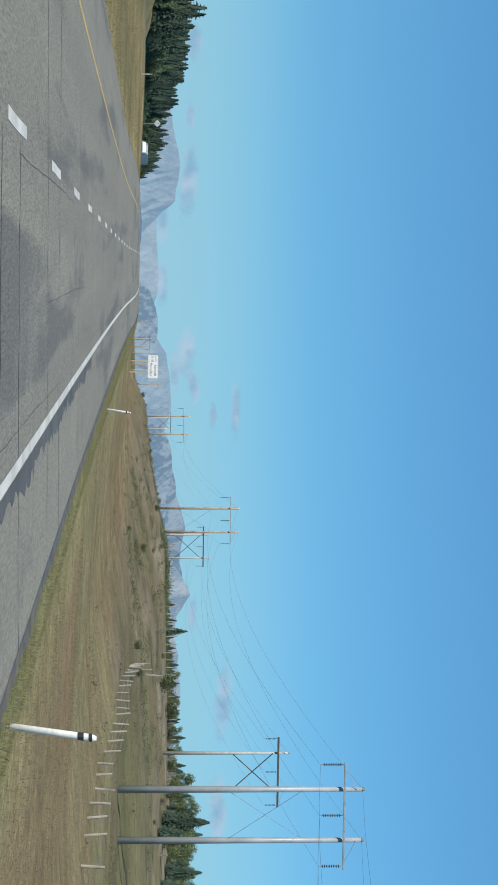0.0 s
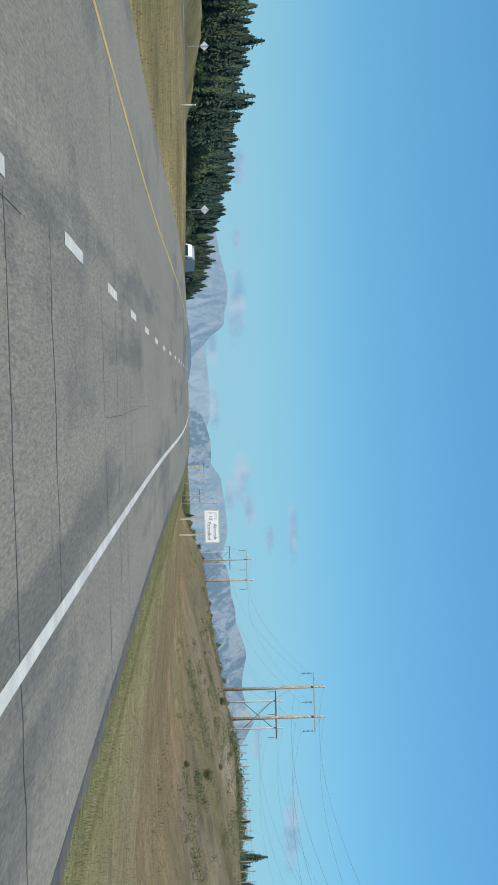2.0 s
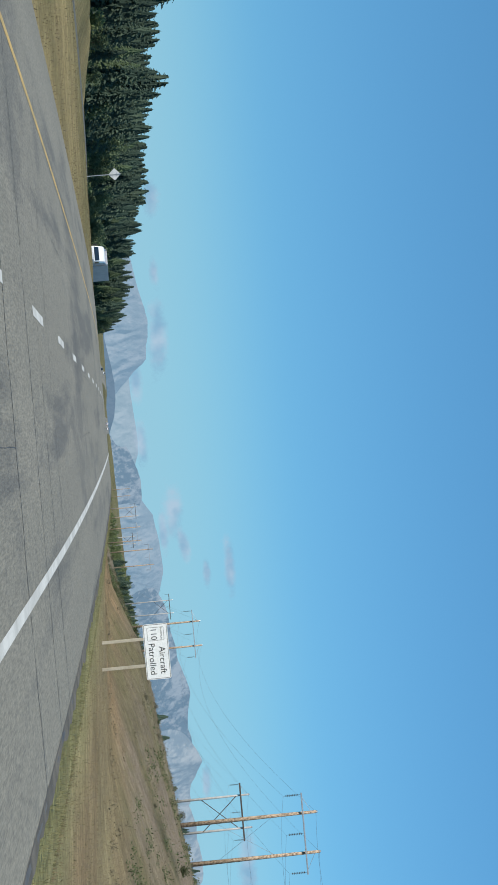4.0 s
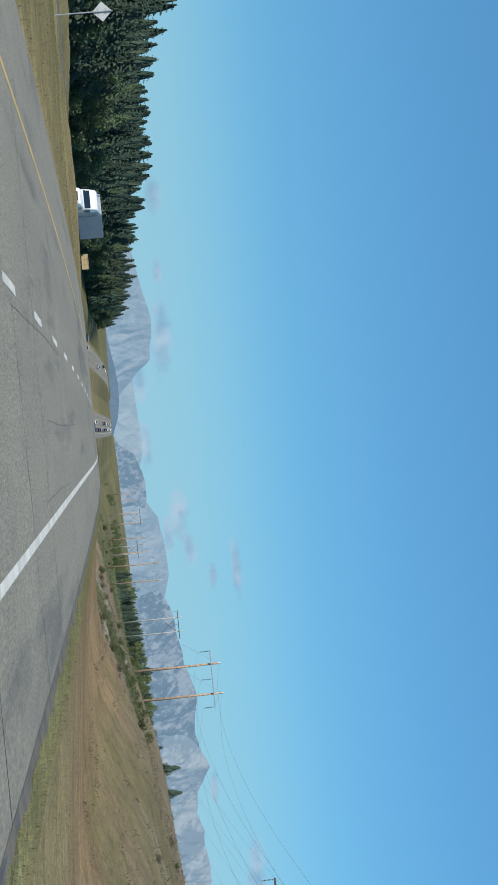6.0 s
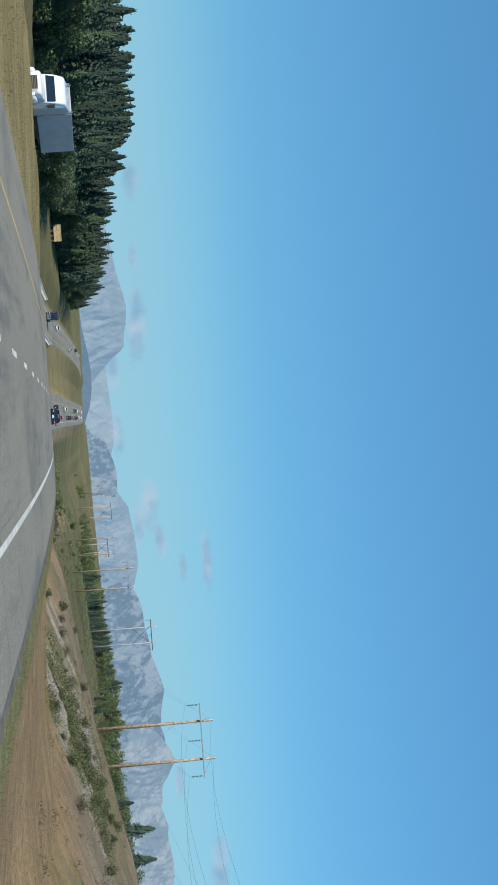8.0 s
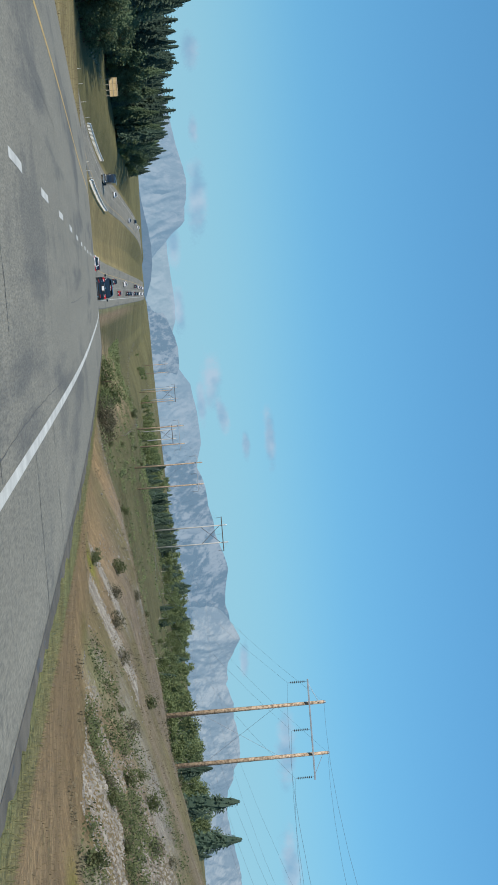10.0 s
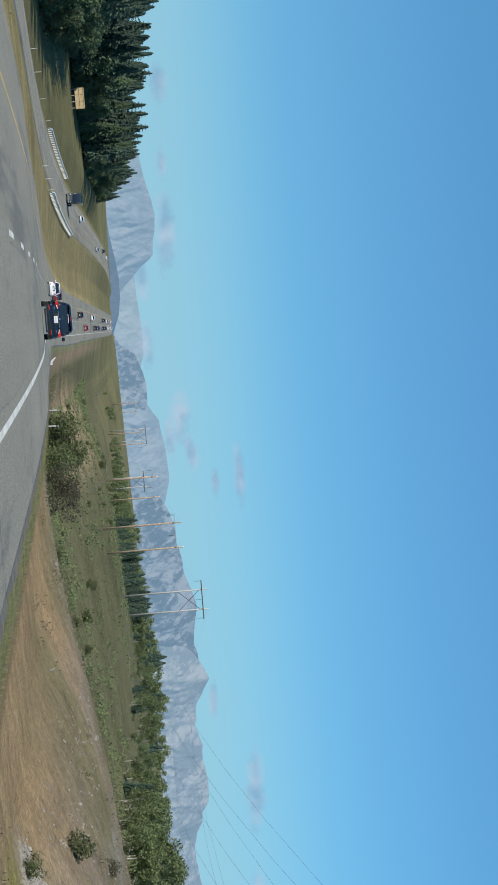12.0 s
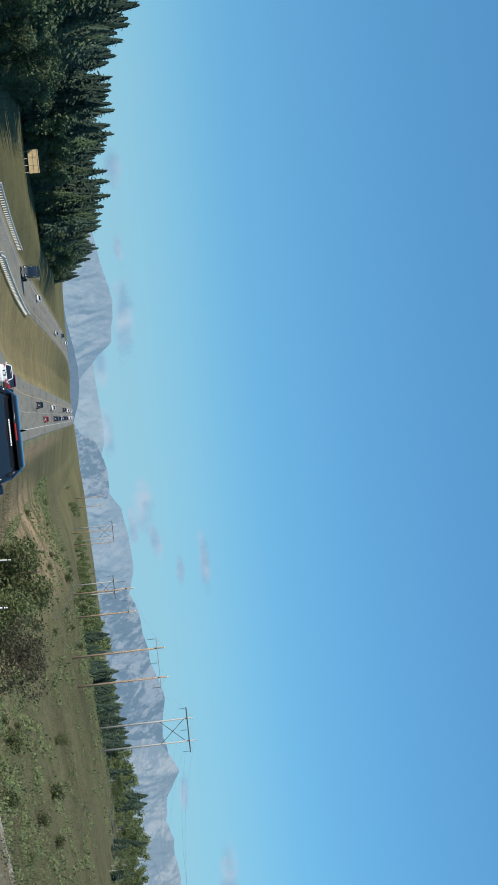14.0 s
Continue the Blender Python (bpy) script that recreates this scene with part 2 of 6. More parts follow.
GRASS = ground_material()
ASPHALT = asphalt_material("worn_asphalt", (0.203, 0.187, 0.142), (0.114, 0.107, 0.088), (0.256, 0.234, 0.178))
TAR_AND_SHADE = surface("crack_sealant", (0.065, 0.063, 0.058), (0.105, 0.10, 0.088), 0.7, 0.8, 20)
WHITE_PAINT = surface("white_road_paint", (0.46, 0.45, 0.40), (0.62, 0.61, 0.55), 0.7, 1.2, 22)
YELLOW_PAINT = surface("yellow_road_paint", (0.40, 0.29, 0.11), (0.56, 0.37, 0.12), 0.7, 0.8, 30)
POST_WHITE = surface("white_plastic", (0.72, 0.72, 0.70), (0.82, 0.82, 0.80), 0.5, 3, 30)
BLACK = plain("black_band", (0.02, 0.02, 0.022), 0.6)
SIGN_WHITE = surface("white_sign_face", (0.74, 0.76, 0.74), (0.80, 0.81, 0.79), 0.45, 1.5, 12)
SIGN_BLACK = plain("black_lettering", (0.015, 0.015, 0.015), 0.6)
SIGN_BACK = surface("sign_back_alloy", (0.52, 0.54, 0.55), (0.62, 0.63, 0.63), 0.45, 2, 20, metal=0.3)
WOOD_POST = surface("weathered_timber", (0.36, 0.32, 0.24), (0.46, 0.41, 0.32), 0.85, 1.5, 14, 0.01)
FENCE_WOOD = surface("old_dark_fence_wood", (0.13, 0.105, 0.08), (0.22, 0.185, 0.145), 0.9, 1.5, 14)
WOOD_BOARD = surface("bare_plywood", (0.46, 0.34, 0.17), (0.56, 0.42, 0.22), 0.8, 1.5, 14)
POLE_TAN = surface("orange_brown_pole_wood", (0.16, 0.11, 0.07), (0.56, 0.42, 0.29), 0.85, 5.0, 14, 0.01)
POLE_DARK = surface("dark_crossarm_timber", (0.05, 0.045, 0.04), (0.10, 0.085, 0.07), 0.85, 1.8, 9, 0.01)
POLE_STEEL = surface("blue_grey_pole", (0.26, 0.29, 0.31), (0.34, 0.36, 0.38), 0.45, 0.8, 12, spec=0.6)
POLE_GREY = surface("grey_pole_wood", (0.34, 0.33, 0.31), (0.46, 0.45, 0.42), 0.8, 1.8, 9, 0.01)
STEEL = surface("galvanised_steel", (0.42, 0.43, 0.44), (0.56, 0.57, 0.57), 0.42, 2.5, 22, metal=0.6)
GLASS_INS = plain("grey_insulator", (0.16, 0.17, 0.18), 0.25)
WIRE = plain("aluminium_wire", (0.22, 0.23, 0.25), 0.4, 0.7)
BARK = surface("bark", (0.07, 0.05, 0.035), (0.13, 0.10, 0.07), 0.95, 2.5, 20)
NEEDLE = leafy("fir_needles", (0.046, 0.080, 0.060), (0.105, 0.152, 0.100))
NEEDLE_LIGHT = leafy("larch_needles", (0.085, 0.130, 0.068), (0.165, 0.220, 0.118))
LEAF = leafy("broad_leaves", (0.118, 0.158, 0.068), (0.220, 0.256, 0.115))
SHRUB = leafy("shrub_leaves", (0.075, 0.10, 0.042), (0.15, 0.165, 0.075))
TWIG = leafy("dry_twigs", (0.112, 0.106, 0.066), (0.185, 0.172, 0.112))
STRAW = leafy("straw_blades", (0.19, 0.145, 0.080), (0.25, 0.190, 0.105))
TUSSOCK = leafy("dry_tussock_blades", (0.150, 0.125, 0.078), (0.240, 0.198, 0.125))
OLIVEBLADE = leafy("olive_blades", (0.175, 0.165, 0.078), (0.265, 0.236, 0.112))
GREENBLADE = leafy("green_blades", (0.088, 0.092, 0.043), (0.152, 0.145, 0.066))
STONE = surface("pale_scree", (0.165, 0.150, 0.125), (0.31, 0.288, 0.248), 0.95, 0.9, 14)
ASPEN_BARK = surface("pale_aspen_bark", (0.30, 0.28, 0.23), (0.42, 0.40, 0.34), 0.9, 2.5, 20)
GRAVEL = surface("shoulder_gravel", (0.075, 0.068, 0.053), (0.135, 0.12, 0.092), 0.95, 1.5, 30, 0.02)
PATCH = surface("dark_asphalt_patch", (0.070, 0.070, 0.066), (0.105, 0.104, 0.096), 0.8, 0.7, 38, 0.01)
# each range carries its own haze: blue emission mixed over rock and forest
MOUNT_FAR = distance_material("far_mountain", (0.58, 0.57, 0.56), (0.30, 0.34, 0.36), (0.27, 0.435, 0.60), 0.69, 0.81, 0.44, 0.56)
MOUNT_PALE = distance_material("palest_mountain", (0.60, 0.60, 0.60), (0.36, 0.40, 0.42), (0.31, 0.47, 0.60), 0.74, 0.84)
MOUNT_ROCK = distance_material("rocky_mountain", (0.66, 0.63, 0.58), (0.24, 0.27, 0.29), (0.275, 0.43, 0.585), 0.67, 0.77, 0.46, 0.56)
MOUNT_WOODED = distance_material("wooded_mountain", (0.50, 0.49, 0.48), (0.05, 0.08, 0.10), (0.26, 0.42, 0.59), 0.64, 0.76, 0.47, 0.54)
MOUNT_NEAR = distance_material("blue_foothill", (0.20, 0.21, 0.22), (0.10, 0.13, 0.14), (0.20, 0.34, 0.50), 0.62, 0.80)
CLOUD = cloud_material()


# ---- building helpers ----
def mesh_of(name, verts, faces, material=None, smooth=False):
    me = bpy.data.meshes.new(name)
    me.from_pydata([tuple(v) for v in verts], [], faces)
    me.update()
    if material:
        me.materials.append(material)
    if smooth:
        me.shade_smooth()
    return me


def link(name, me, parent=None, label=""):
    ob = new(name, me)
    if parent:
        ob.parent = parent
    if label:
        ob["label"] = label
    return ob


def part(name, bm, material, parent, label="", smooth=False):
    """Links a bmesh as one mesh object under a thing or a part."""
    me = bpy.data.meshes.new(name)
    bm.normal_update()
    bm.to_mesh(me)
    bm.free()
    me.materials.append(material)
    if smooth:
        me.shade_smooth()
    return link(name, me, parent, label)


def thing(name, label, category, group="", at=(0, 0, 0), turn=0.0):
    ob = new(name)
    ob.empty_display_size = 0.3
    ob.matrix_world = pose(*at, 0, 0, turn)
    return tagged(ob, label, category, group)


def box(bm, size, at=(0, 0, 0), bevel=0.0, rot=None):
    m = Matrix.Translation(at) @ (rot.to_4x4() if rot else Matrix()) @ Matrix.Diagonal((*size, 1))
    made = bmesh.ops.create_cube(bm, size=1.0, matrix=m)
    if bevel:
        edges = list({e for v in made["verts"] for e in v.link_edges})
        bmesh.ops.bevel(bm, geom=edges, offset=bevel, segments=2, affect="EDGES", profile=0.6)
    return bm


def bar(bm, a, b, ra, rb=None, sides=8):
    """A round tapered bar from a to b."""
    a, b = Vector(a), Vector(b)
    d = b - a
    m = Matrix.Translation((a + b) / 2) @ d.to_track_quat("Z", "Y").to_matrix().to_4x4()
    bmesh.ops.create_cone(bm, cap_ends=True, segments=sides, radius1=ra, radius2=ra if rb is None else rb, depth=d.length, matrix=m)
    return bm


def loft(bm, rings, close=True):
    """Skins a row of closed rings of equal length, with caps."""
    vs = [[bm.verts.new(p) for p in r] for r in rings]
    k = len(rings[0])
    for a, b in zip(vs, vs[1:]):
        for i in range(k):
            bm.faces.new((a[i], a[(i + 1) % k], b[(i + 1) % k], b[i]))
    if close:
        bm.faces.new(list(reversed(vs[0])))
        bm.faces.new(vs[-1])
    return bm


def B():
    return bmesh.new()


# ---- the lie of the land ----
def curve_through(knots):
    """A smooth curve through a few (y, value) knots."""
    ky, kv = np.array([k[0] for k in knots], float), np.array([k[1] for k in knots], float)
    s = np.gradient(kv, ky)

    def f(y):
        y = np.clip(np.asarray(y, float), ky[0], ky[-1])
        i = np.clip(np.searchsorted(ky, y, side="right") - 1, 0, len(ky) - 2)
        h = ky[i + 1] - ky[i]
        t = (y - ky[i]) / h
        return ((2 * t**3 - 3 * t**2 + 1) * kv[i] + (t**3 - 2 * t**2 + t) * h * s[i] + (-2 * t**3 + 3 * t**2) * kv[i + 1] + (t**3 - t**2) * h * s[i + 1])
    return f


road_x = curve_through([(-120, -2.4), (-40, -0.82), (0, 0), (80, 0.98), (160, 1.8), (240, 2.28), (320, 3.3), (400, 3.77), (480, 3.27), (560, 2.85),
                        (680, 4.2), (823, 6.4), (970, 7.8), (1210, 10.1), (1518, 13.0), (2200, 18.0)])
road_z = curve_through([(-120, -2.9), (-40, -1.85), (0, -1.38), (40, -1.18), (80, -0.9), (120, -0.51), (160, 0.09), (200, 0.42), (240, 0.58), (280, 0.52),
                        (320, 0.32), (360, -0.1), (400, -0.83), (440, -1.62), (460, -2.15), (480, -2.85), (520, -4.1), (560, -5.4), (600, -6.7), (650, -8.2),
                        (700, -9.4), (760, -10.4), (823, -10.8), (900, -10.4), (970, -9.7), (1210, -6.9), (1518, -3.7), (1800, -2.5), (2200, -4.5), (4960, -8)])
left_x = curve_through([(-120, -31), (290, -27.5), (430, -23.4), (600, -24.2), (702, -24.4), (860, -23.8), (1086, -25.2), (1334, -23.6), (1800, -19), (2200, -16)])
left_z = curve_through([(-120, -0.8), (0, 0.2), (150, 0.6), (262, 1.0), (300, 0.85), (340, 0.25), (380, -0.8), (440, -2.6), (520, -4.3), (600, -6.4), (702, -8.4), (780, -9.0), (860, -9.0),
                        (1086, -6.6), (1334, -2.4), (1600, -1.2), (1900, -2.0), (2200, -4.5), (4960, -8)])
ROAD_L, ROAD_R, LEFT_HALF = -8.85, 4.1, 5.6
# right-hand side: ditch depth, foot of the bank, and heights over the road at 6 m, 22 m, 80 m and 300 m past the foot
ditch = curve_through([(-120, 1.0), (60, 1.2), (150, 1.8), (220, 1.4), (262, 1.5), (300, 1.35), (335, 1.0), (370, 1.5), (420, 1.95), (460, 1.8), (500, 1.1), (522, 1.3), (560, 2.3), (620, 2.6), (720, 2.4), (820, 1.5), (1000, 2.5), (1300, 3.0), (1900, 1)])
foot = curve_through([(-120, 21), (150, 22.5), (220, 23), (300, 16.5), (370, 18), (420, 17), (470, 15.5), (500, 11.8), (522, 11.8), (560, 17), (620, 22), (820, 18), (1000, 22), (1900, 25)])
rise_a = curve_through([(-120, -0.6), (150, -0.5), (220, -0.4), (300, 1.1), (320, 1.6), (345, 1.2), (396, 0.3), (440, 0.3), (470, 0.7), (486, 0.3), (500, -0.4), (520, -1.1), (545, -1.8), (565, -2.2), (620, -2.4), (720, -1.2), (820, 1.2), (1000, -1.8), (1300, -3.5), (1900, 0)])
rise_b = curve_through([(-120, -0.5), (140, -0.4), (222, 2.4), (270, 4.5), (296, 4.1), (318, 4.0), (345, 3.9), (375, 4.3), (415, 4.1), (432, 3.2), (446, 2.5), (470, 2.5), (486, 1.9), (500, 1.4), (520, 0.5), (545, -0.3), (600, -0.8), (720, 1.4), (820, 5.2), (1000, 2.0), (1320, -0.5), (1900, 2)])
rise_c = curve_through([(-120, 2.0), (140, 2.4), (235, 4.7), (280, 5.6), (311, 6.7), (425, 8.5), (520, 7.5), (620, 7.0), (720, 8.0), (850, 10.5), (1000, 8), (1320, 4), (1900, 4)])
rise_d = curve_through([(-120, 6), (300, 11), (600, 13), (900, 14), (1500, 10), (2500, 8), (4960, 6)])


def value_noise(x, y, seed=0):
    xi, yi = np.floor(x).astype(np.int64), np.floor(y).astype(np.int64)
    fx, fy = x - xi, y - yi
    fx, fy = fx * fx * (3 - 2 * fx), fy * fy * (3 - 2 * fy)

    def h(a, b):
        n = (a * 374761393 + b * 668265263 + seed * 1442695041) & 0xFFFFFFFF
        n = ((n ^ (n >> 13)) * 1274126177) & 0xFFFFFFFF
        return ((n ^ (n >> 16)) & 0xFFFF) / 65535.0
    return (h(xi, yi) * (1 - fx) + h(xi + 1, yi) * fx) * (1 - fy) + (h(xi, yi + 1) * (1 - fx) + h(xi + 1, yi + 1) * fx) * fy


def fbm(x, y, scale, octaves=4, seed=0):
    out, amp, tot = 0.0, 1.0, 0.0
    for o in range(octaves):
        out = out + amp * (value_noise(x / scale * 2**o, y / scale * 2**o, seed + o) - 0.5)
        tot, amp = tot + amp, amp * 0.5
    return out / tot * 2


def across(u, us, hs):
    """Straight runs between stations whose places and heights vary from point to point."""
    out = np.where(u <= us[0], hs[0], hs[-1])
    for a, b, ha, hb in zip(us, us[1:], hs, hs[1:]):
        t = np.clip((u - a) / np.maximum(b - a, 1e-3), 0, 1)
        out = np.where((u > a) & (u <= b), ha + (hb - ha) * t, out)
    return out


def land(x, y):
    x, y = np.asarray(x, float), np.asarray(y, float)
    rx, rz, lx, lz = road_x(y), road_z(y), left_x(y), left_z(y)
    u = x - rx
    one = np.ones_like(u)
    f = foot(y)
    right = rz + across(u, [ROAD_R * one, 5.2 * one, 7.5 * one, f - 4, f, f + 6, f + np.interp(y, [400, 450, 560], [22, 16, 20]), f + 80, f + 300, f + 1500],
                        [-0.07 * one, -0.14, -0.75, -ditch(y) - 0.1, -ditch(y) + 0.1, rise_a(y), rise_b(y), rise_c(y), rise_d(y), rise_d(y) + 4])
    inner = lx + LEFT_HALF
    brow = np.minimum(inner + 2.0 + np.clip((y - 400) * 0.0375, 0, 3) + np.clip((y - 480) * 0.03, 0, 5), rx + ROAD_L - 4)
    lift = np.interp(y, [0, 150, 240, 295, 330, 400, 440, 476, 492, 512, 544, 650], [0.1, 0.2, 0.25, 0.15, 0.25, 0.35, 0.0, -0.65, -0.26, 0.05, 0.25, -0.2])
    terrace = np.interp(y, [-120, 0, 150, 262, 300, 340, 373, 420, 467, 530, 570, 620, 700, 780, 850, 930, 1040, 1120, 4960], [1.5, 2.0, 2.6, 3.1, 3.1, 2.4, 1.6, 0.5, -0.7, -2.2, -4.0, -6.4, -8.0, -8.3, -7.2, -6.4, -5.2, -3.0, -4.0])
    left = across(-x, [-(rx + ROAD_L), -(rx + ROAD_L - 1.2), -brow, -(inner + 0.8), -(lx - LEFT_HALF - 1), -(lx - LEFT_HALF - 2.5), 41 * one, 60 * one, 110 * one, 400 * one, 2000 * one],
                  [rz - 0.07, rz - 0.14, rz + lift, lz - 0.1, lz - 0.12, lz - 0.4, terrace, terrace - 0.3 * (y < 480), np.maximum(lz + 5, terrace + 1), lz + 12, lz + 16])
    z = np.where(u > ROAD_R, right, np.where(u < ROAD_L, left, rz - 0.07))
    off = np.where(u > 0, np.clip((u - 6.0) / 10, 0, 1), np.clip((rx + ROAD_L - 2 - x) / 6, 0, 1) * np.clip((np.abs(x - lx) - LEFT_HALF - 0.8) / 3, 0, 1))
    z = z + off * (0.22 * fbm(x, y, 7.0, 4, 3) + 0.5 * np.clip(np.abs(u) / 40, 0, 1) * fbm(x, y, 38.0, 3, 9))
    return z


def land_at(x, y):
    return float(land(np.array([x]), np.array([y]))[0])


# ---- ground, roads and paint ----
def grid_mesh(name, xs, ys, zfun, material, smooth=True):
    X, Y = np.meshgrid(xs, ys)
    Z = zfun(X, Y)
    me = bpy.data.meshes.new(name)
    nx, ny = len(xs), len(ys)
    verts = np.stack([X, Y, Z], -1).reshape(-1, 3)
    i = (np.arange(ny - 1)[:, None] * nx + np.arange(nx - 1)[None]).ravel()
    faces = np.stack([i, i + 1, i + nx + 1, i + nx], -1)
    me.vertices.add(len(verts))
    me.vertices.foreach_set("co", verts.ravel())
    me.loops.add(faces.size)
    me.loops.foreach_set("vertex_index", faces.ravel())
    me.polygons.add(len(faces))
    me.polygons.foreach_set("loop_start", np.arange(0, faces.size, 4))
    me.update(calc_edges=True)
    me.materials.append(material)
    if smooth:
        me.shade_smooth()
    return me, X.ravel(), Y.ravel()


def spaced(*runs):
    out = []
    for a, b, step in runs:
        out += list(np.arange(a, b, step))
    return np.array(out + [runs[-1][1]])


gx = spaced((-4600, -1000, 300), (-1000, -200, 50), (-200, -70, 7), (-70, -36, 2), (-36, 50, 0.8), (50, 90, 2), (90, 220, 7), (220, 1000, 50), (1000, 4600, 300))
gy = spaced((-140, 0, 8), (0, 620, 1.6), (620, 1100, 4), (1100, 1800, 14), (1800, 2600, 60), (2600, 4960, 240))
me, X, Y = grid_mesh("ground", gx, gy, land, GRASS)


def zones(x, y):
    """Colour of what grows where: mown verge, rusty ditch grass, tan banks, green meadows."""
    u, f = x - road_x(y), foot(y)
    n1, n2, n3 = fbm(x, y, 9, 4, 21)[:, None], fbm(x, y, 30, 4, 33)[:, None], fbm(x * 1.0, y * 0.5, 6, 3, 41)[:, None]
    col = lambda *c: np.array(c)[None]
    verge, rust, tan = col(0.170, 0.168, 0.072), col(0.246, 0.172, 0.092), col(0.206, 0.166, 0.118)
    meadow, olive, straw = col(0.110, 0.104, 0.053), col(0.165, 0.148, 0.066), col(0.280, 0.222, 0.105)
    scree, moss = col(0.28, 0.258, 0.222), col(0.15, 0.155, 0.03)
    step = lambda v, a, b: np.clip((v - a) / (b - a), 0, 1)[:, None]
    out = verge + (rust - verge) * step(u + 0.7 * n1[:, 0], 5.1, 6.0)
    out = out + (tan - out) * step(u - f + 2 * n1[:, 0], 0, 5)
    out = out + (col(0.160, 0.140, 0.070) - out) * np.clip(0.3 + 1.5 * n1 + 1.1 * n2, 0, 0.85) * step(u - f, -3, 2)
    early = 1 - step(y, 200, 270)
    out = out + (col(0.262, 0.222, 0.118) - out) * early * step(u, 5, 6) * np.clip(0.7 + 1.2 * n2, 0, 1) * (1 - 0.85 * step(u - f + 3 * n1[:, 0], -3, 4) * step(y, 110, 150))
    out = out + (col(0.285, 0.252, 0.118) * (1 + 0.2 * n1) - out) * early * step(u, 4.5, 5.2) * (1 - step(u + 2 * n1[:, 0], 8, 11)) * 0.9
    out = out + (rust * 0.8 - out) * early * np.clip(1.2 * n3, 0, 0.45) * step(u, 14, 18)
    out = out + (col(0.150, 0.138, 0.066) * (1 + 0.5 * n1) - out) * (1 - step(y, 160, 215)) * step(u + 9 * n1[:, 0], 26, 36)
    # washed-out gully and bare patches on the first hill
    hill = step(y, 165, 185) * (1 - step(y, 285, 320)) * step(u, 22, 25)
    bare = np.clip(2.6 * fbm(x, y * 0.6, 7, 4, 57)[:, None] - 0.2, 0, 1) * hill
    out = out + (col(0.310, 0.262, 0.190) - out) * bare * 0.75
    dark = np.clip(2.6 * fbm(x, y * 0.6, 5, 4, 58)[:, None] - 0.4, 0, 1) * hill * step(u, 26, 32)
    out = out + (col(0.085, 0.085, 0.045) - out) * dark * 0.9
    # broken stone on the cut bank
    band = np.clip(2.6 * n3 + 1.2 * n1 - 0.6 + (0.35 * np.exp(-((y - 394) / 11) ** 2) + (1.6 * np.exp(-((y - 428) / 2.4) ** 2) + 1.3 * np.exp(-((y - 440.5) / 1.6) ** 2)) * (u - f < 6.5))[:, None], 0, 1) * step(y, 365, 380) * (1 - step(y, 538, 552)) * step(u - f, -1, 1) * (1 - step(u - f, 9, 13))
    out = out + (scree - out) * np.clip(band + 0.35 * step(y, 498, 508), 0, 0.9) * (1 - 0.45 * step(y, 495, 505))
    band = np.clip(2.0 * n3 - 0.5, 0, 1) * step(u - f, -2, 0) * (1 - step(u - f, 4, 8)) * step(y, 250, 300) * (1 - step(y, 470, 500))
    out = out + (moss - out) * np.clip(band, 0, 0.7)
    out = out + (col(0.165, 0.165, 0.03) - out) * np.clip(1.6 * np.exp(-((x - 20.5) / 1.3) ** 2 - ((y - 434) / 3.6) ** 2) + 1.6 * np.exp(-((x - 20.0) / 1.2) ** 2 - ((y - 368) / 4.5) ** 2) - 0.3 + 0.6 * n1[:, 0], 0, 0.9)[:, None]
    far = step(y + 9 * n2[:, 0] + 0.35 * (u - 20), 534, 552) * step(u, 7, 10)
    out = out + (meadow * (1 + 0.25 * n2) - out) * far
    soil = far * (1 - step(y, 850, 1000)) * step(y, 560, 640) * (1 - step(np.abs(u - 20 - 0.03 * (y - 700)), 6, 14)) * np.clip(0.6 + n1, 0, 1)
    out = out + (col(0.34, 0.25, 0.155) - out) * soil
    left = step(-u, -ROAD_L, -ROAD_L + 0.6)
    lcol = straw + (olive - straw) * np.clip(0.45 + 1.1 * n2 + 0.8 * n3, 0, 1)
    lcol = lcol + (col(0.225, 0.185, 0.090) - lcol) * step(y, 480, 620)
    lcol = lcol + (straw * 1.25 - lcol) * (1 - step(-u + ROAD_L, 0.5, 2.2)) * 0.8
    lcol = lcol + (col(0.122, 0.114, 0.052) - lcol) * step(left_x(y) - LEFT_HALF - x, 0, 3) * step(y, 400, 500)
    out = out + (lcol - out) * left
    deep = step(y, 1000, 1300)
    return out + (col(0.150, 0.138, 0.064) * (1 + 0.3 * n2) - out) * deep * 0.85


rgb = zones(X, Y)
attr = me.color_attributes.new("zone", "FLOAT_COLOR", "POINT")
attr.data.foreach_set("color", np.concatenate([np.clip(rgb, 0.01, 1), np.ones((len(rgb), 1))], 1).astype(np.float32).ravel())
tagged(link("ground", me), "dry grass verges, banks and meadows beside the highway", "ground", kind="structure")


def ribbon(name, lo, hi, ys, xfun, zfun, material, lift=0.0, thick=0.0, cols=1):
    """A strip that follows a road from offset lo to offset hi."""
    cs = np.linspace(lo, hi, cols + 1)
    rings = []
    for y in ys:
        x, z = float(xfun(y)), float(zfun(y)) + lift
        r = [(x + c, y, z) for c in cs]
        if thick:
            r = [(x + lo - 0.25, y, z - thick), *r, (x + hi + 0.25, y, z - thick)]
        rings.append(r)
    k = len(rings[0])
    verts = [p for r in rings for p in r]
    faces = [(a * k + i, a * k + i + 1, (a + 1) * k + i + 1, (a + 1) * k + i) for a in range(len(rings) - 1) for i in range(k - 1)]
    return mesh_of(name, verts, faces, material)


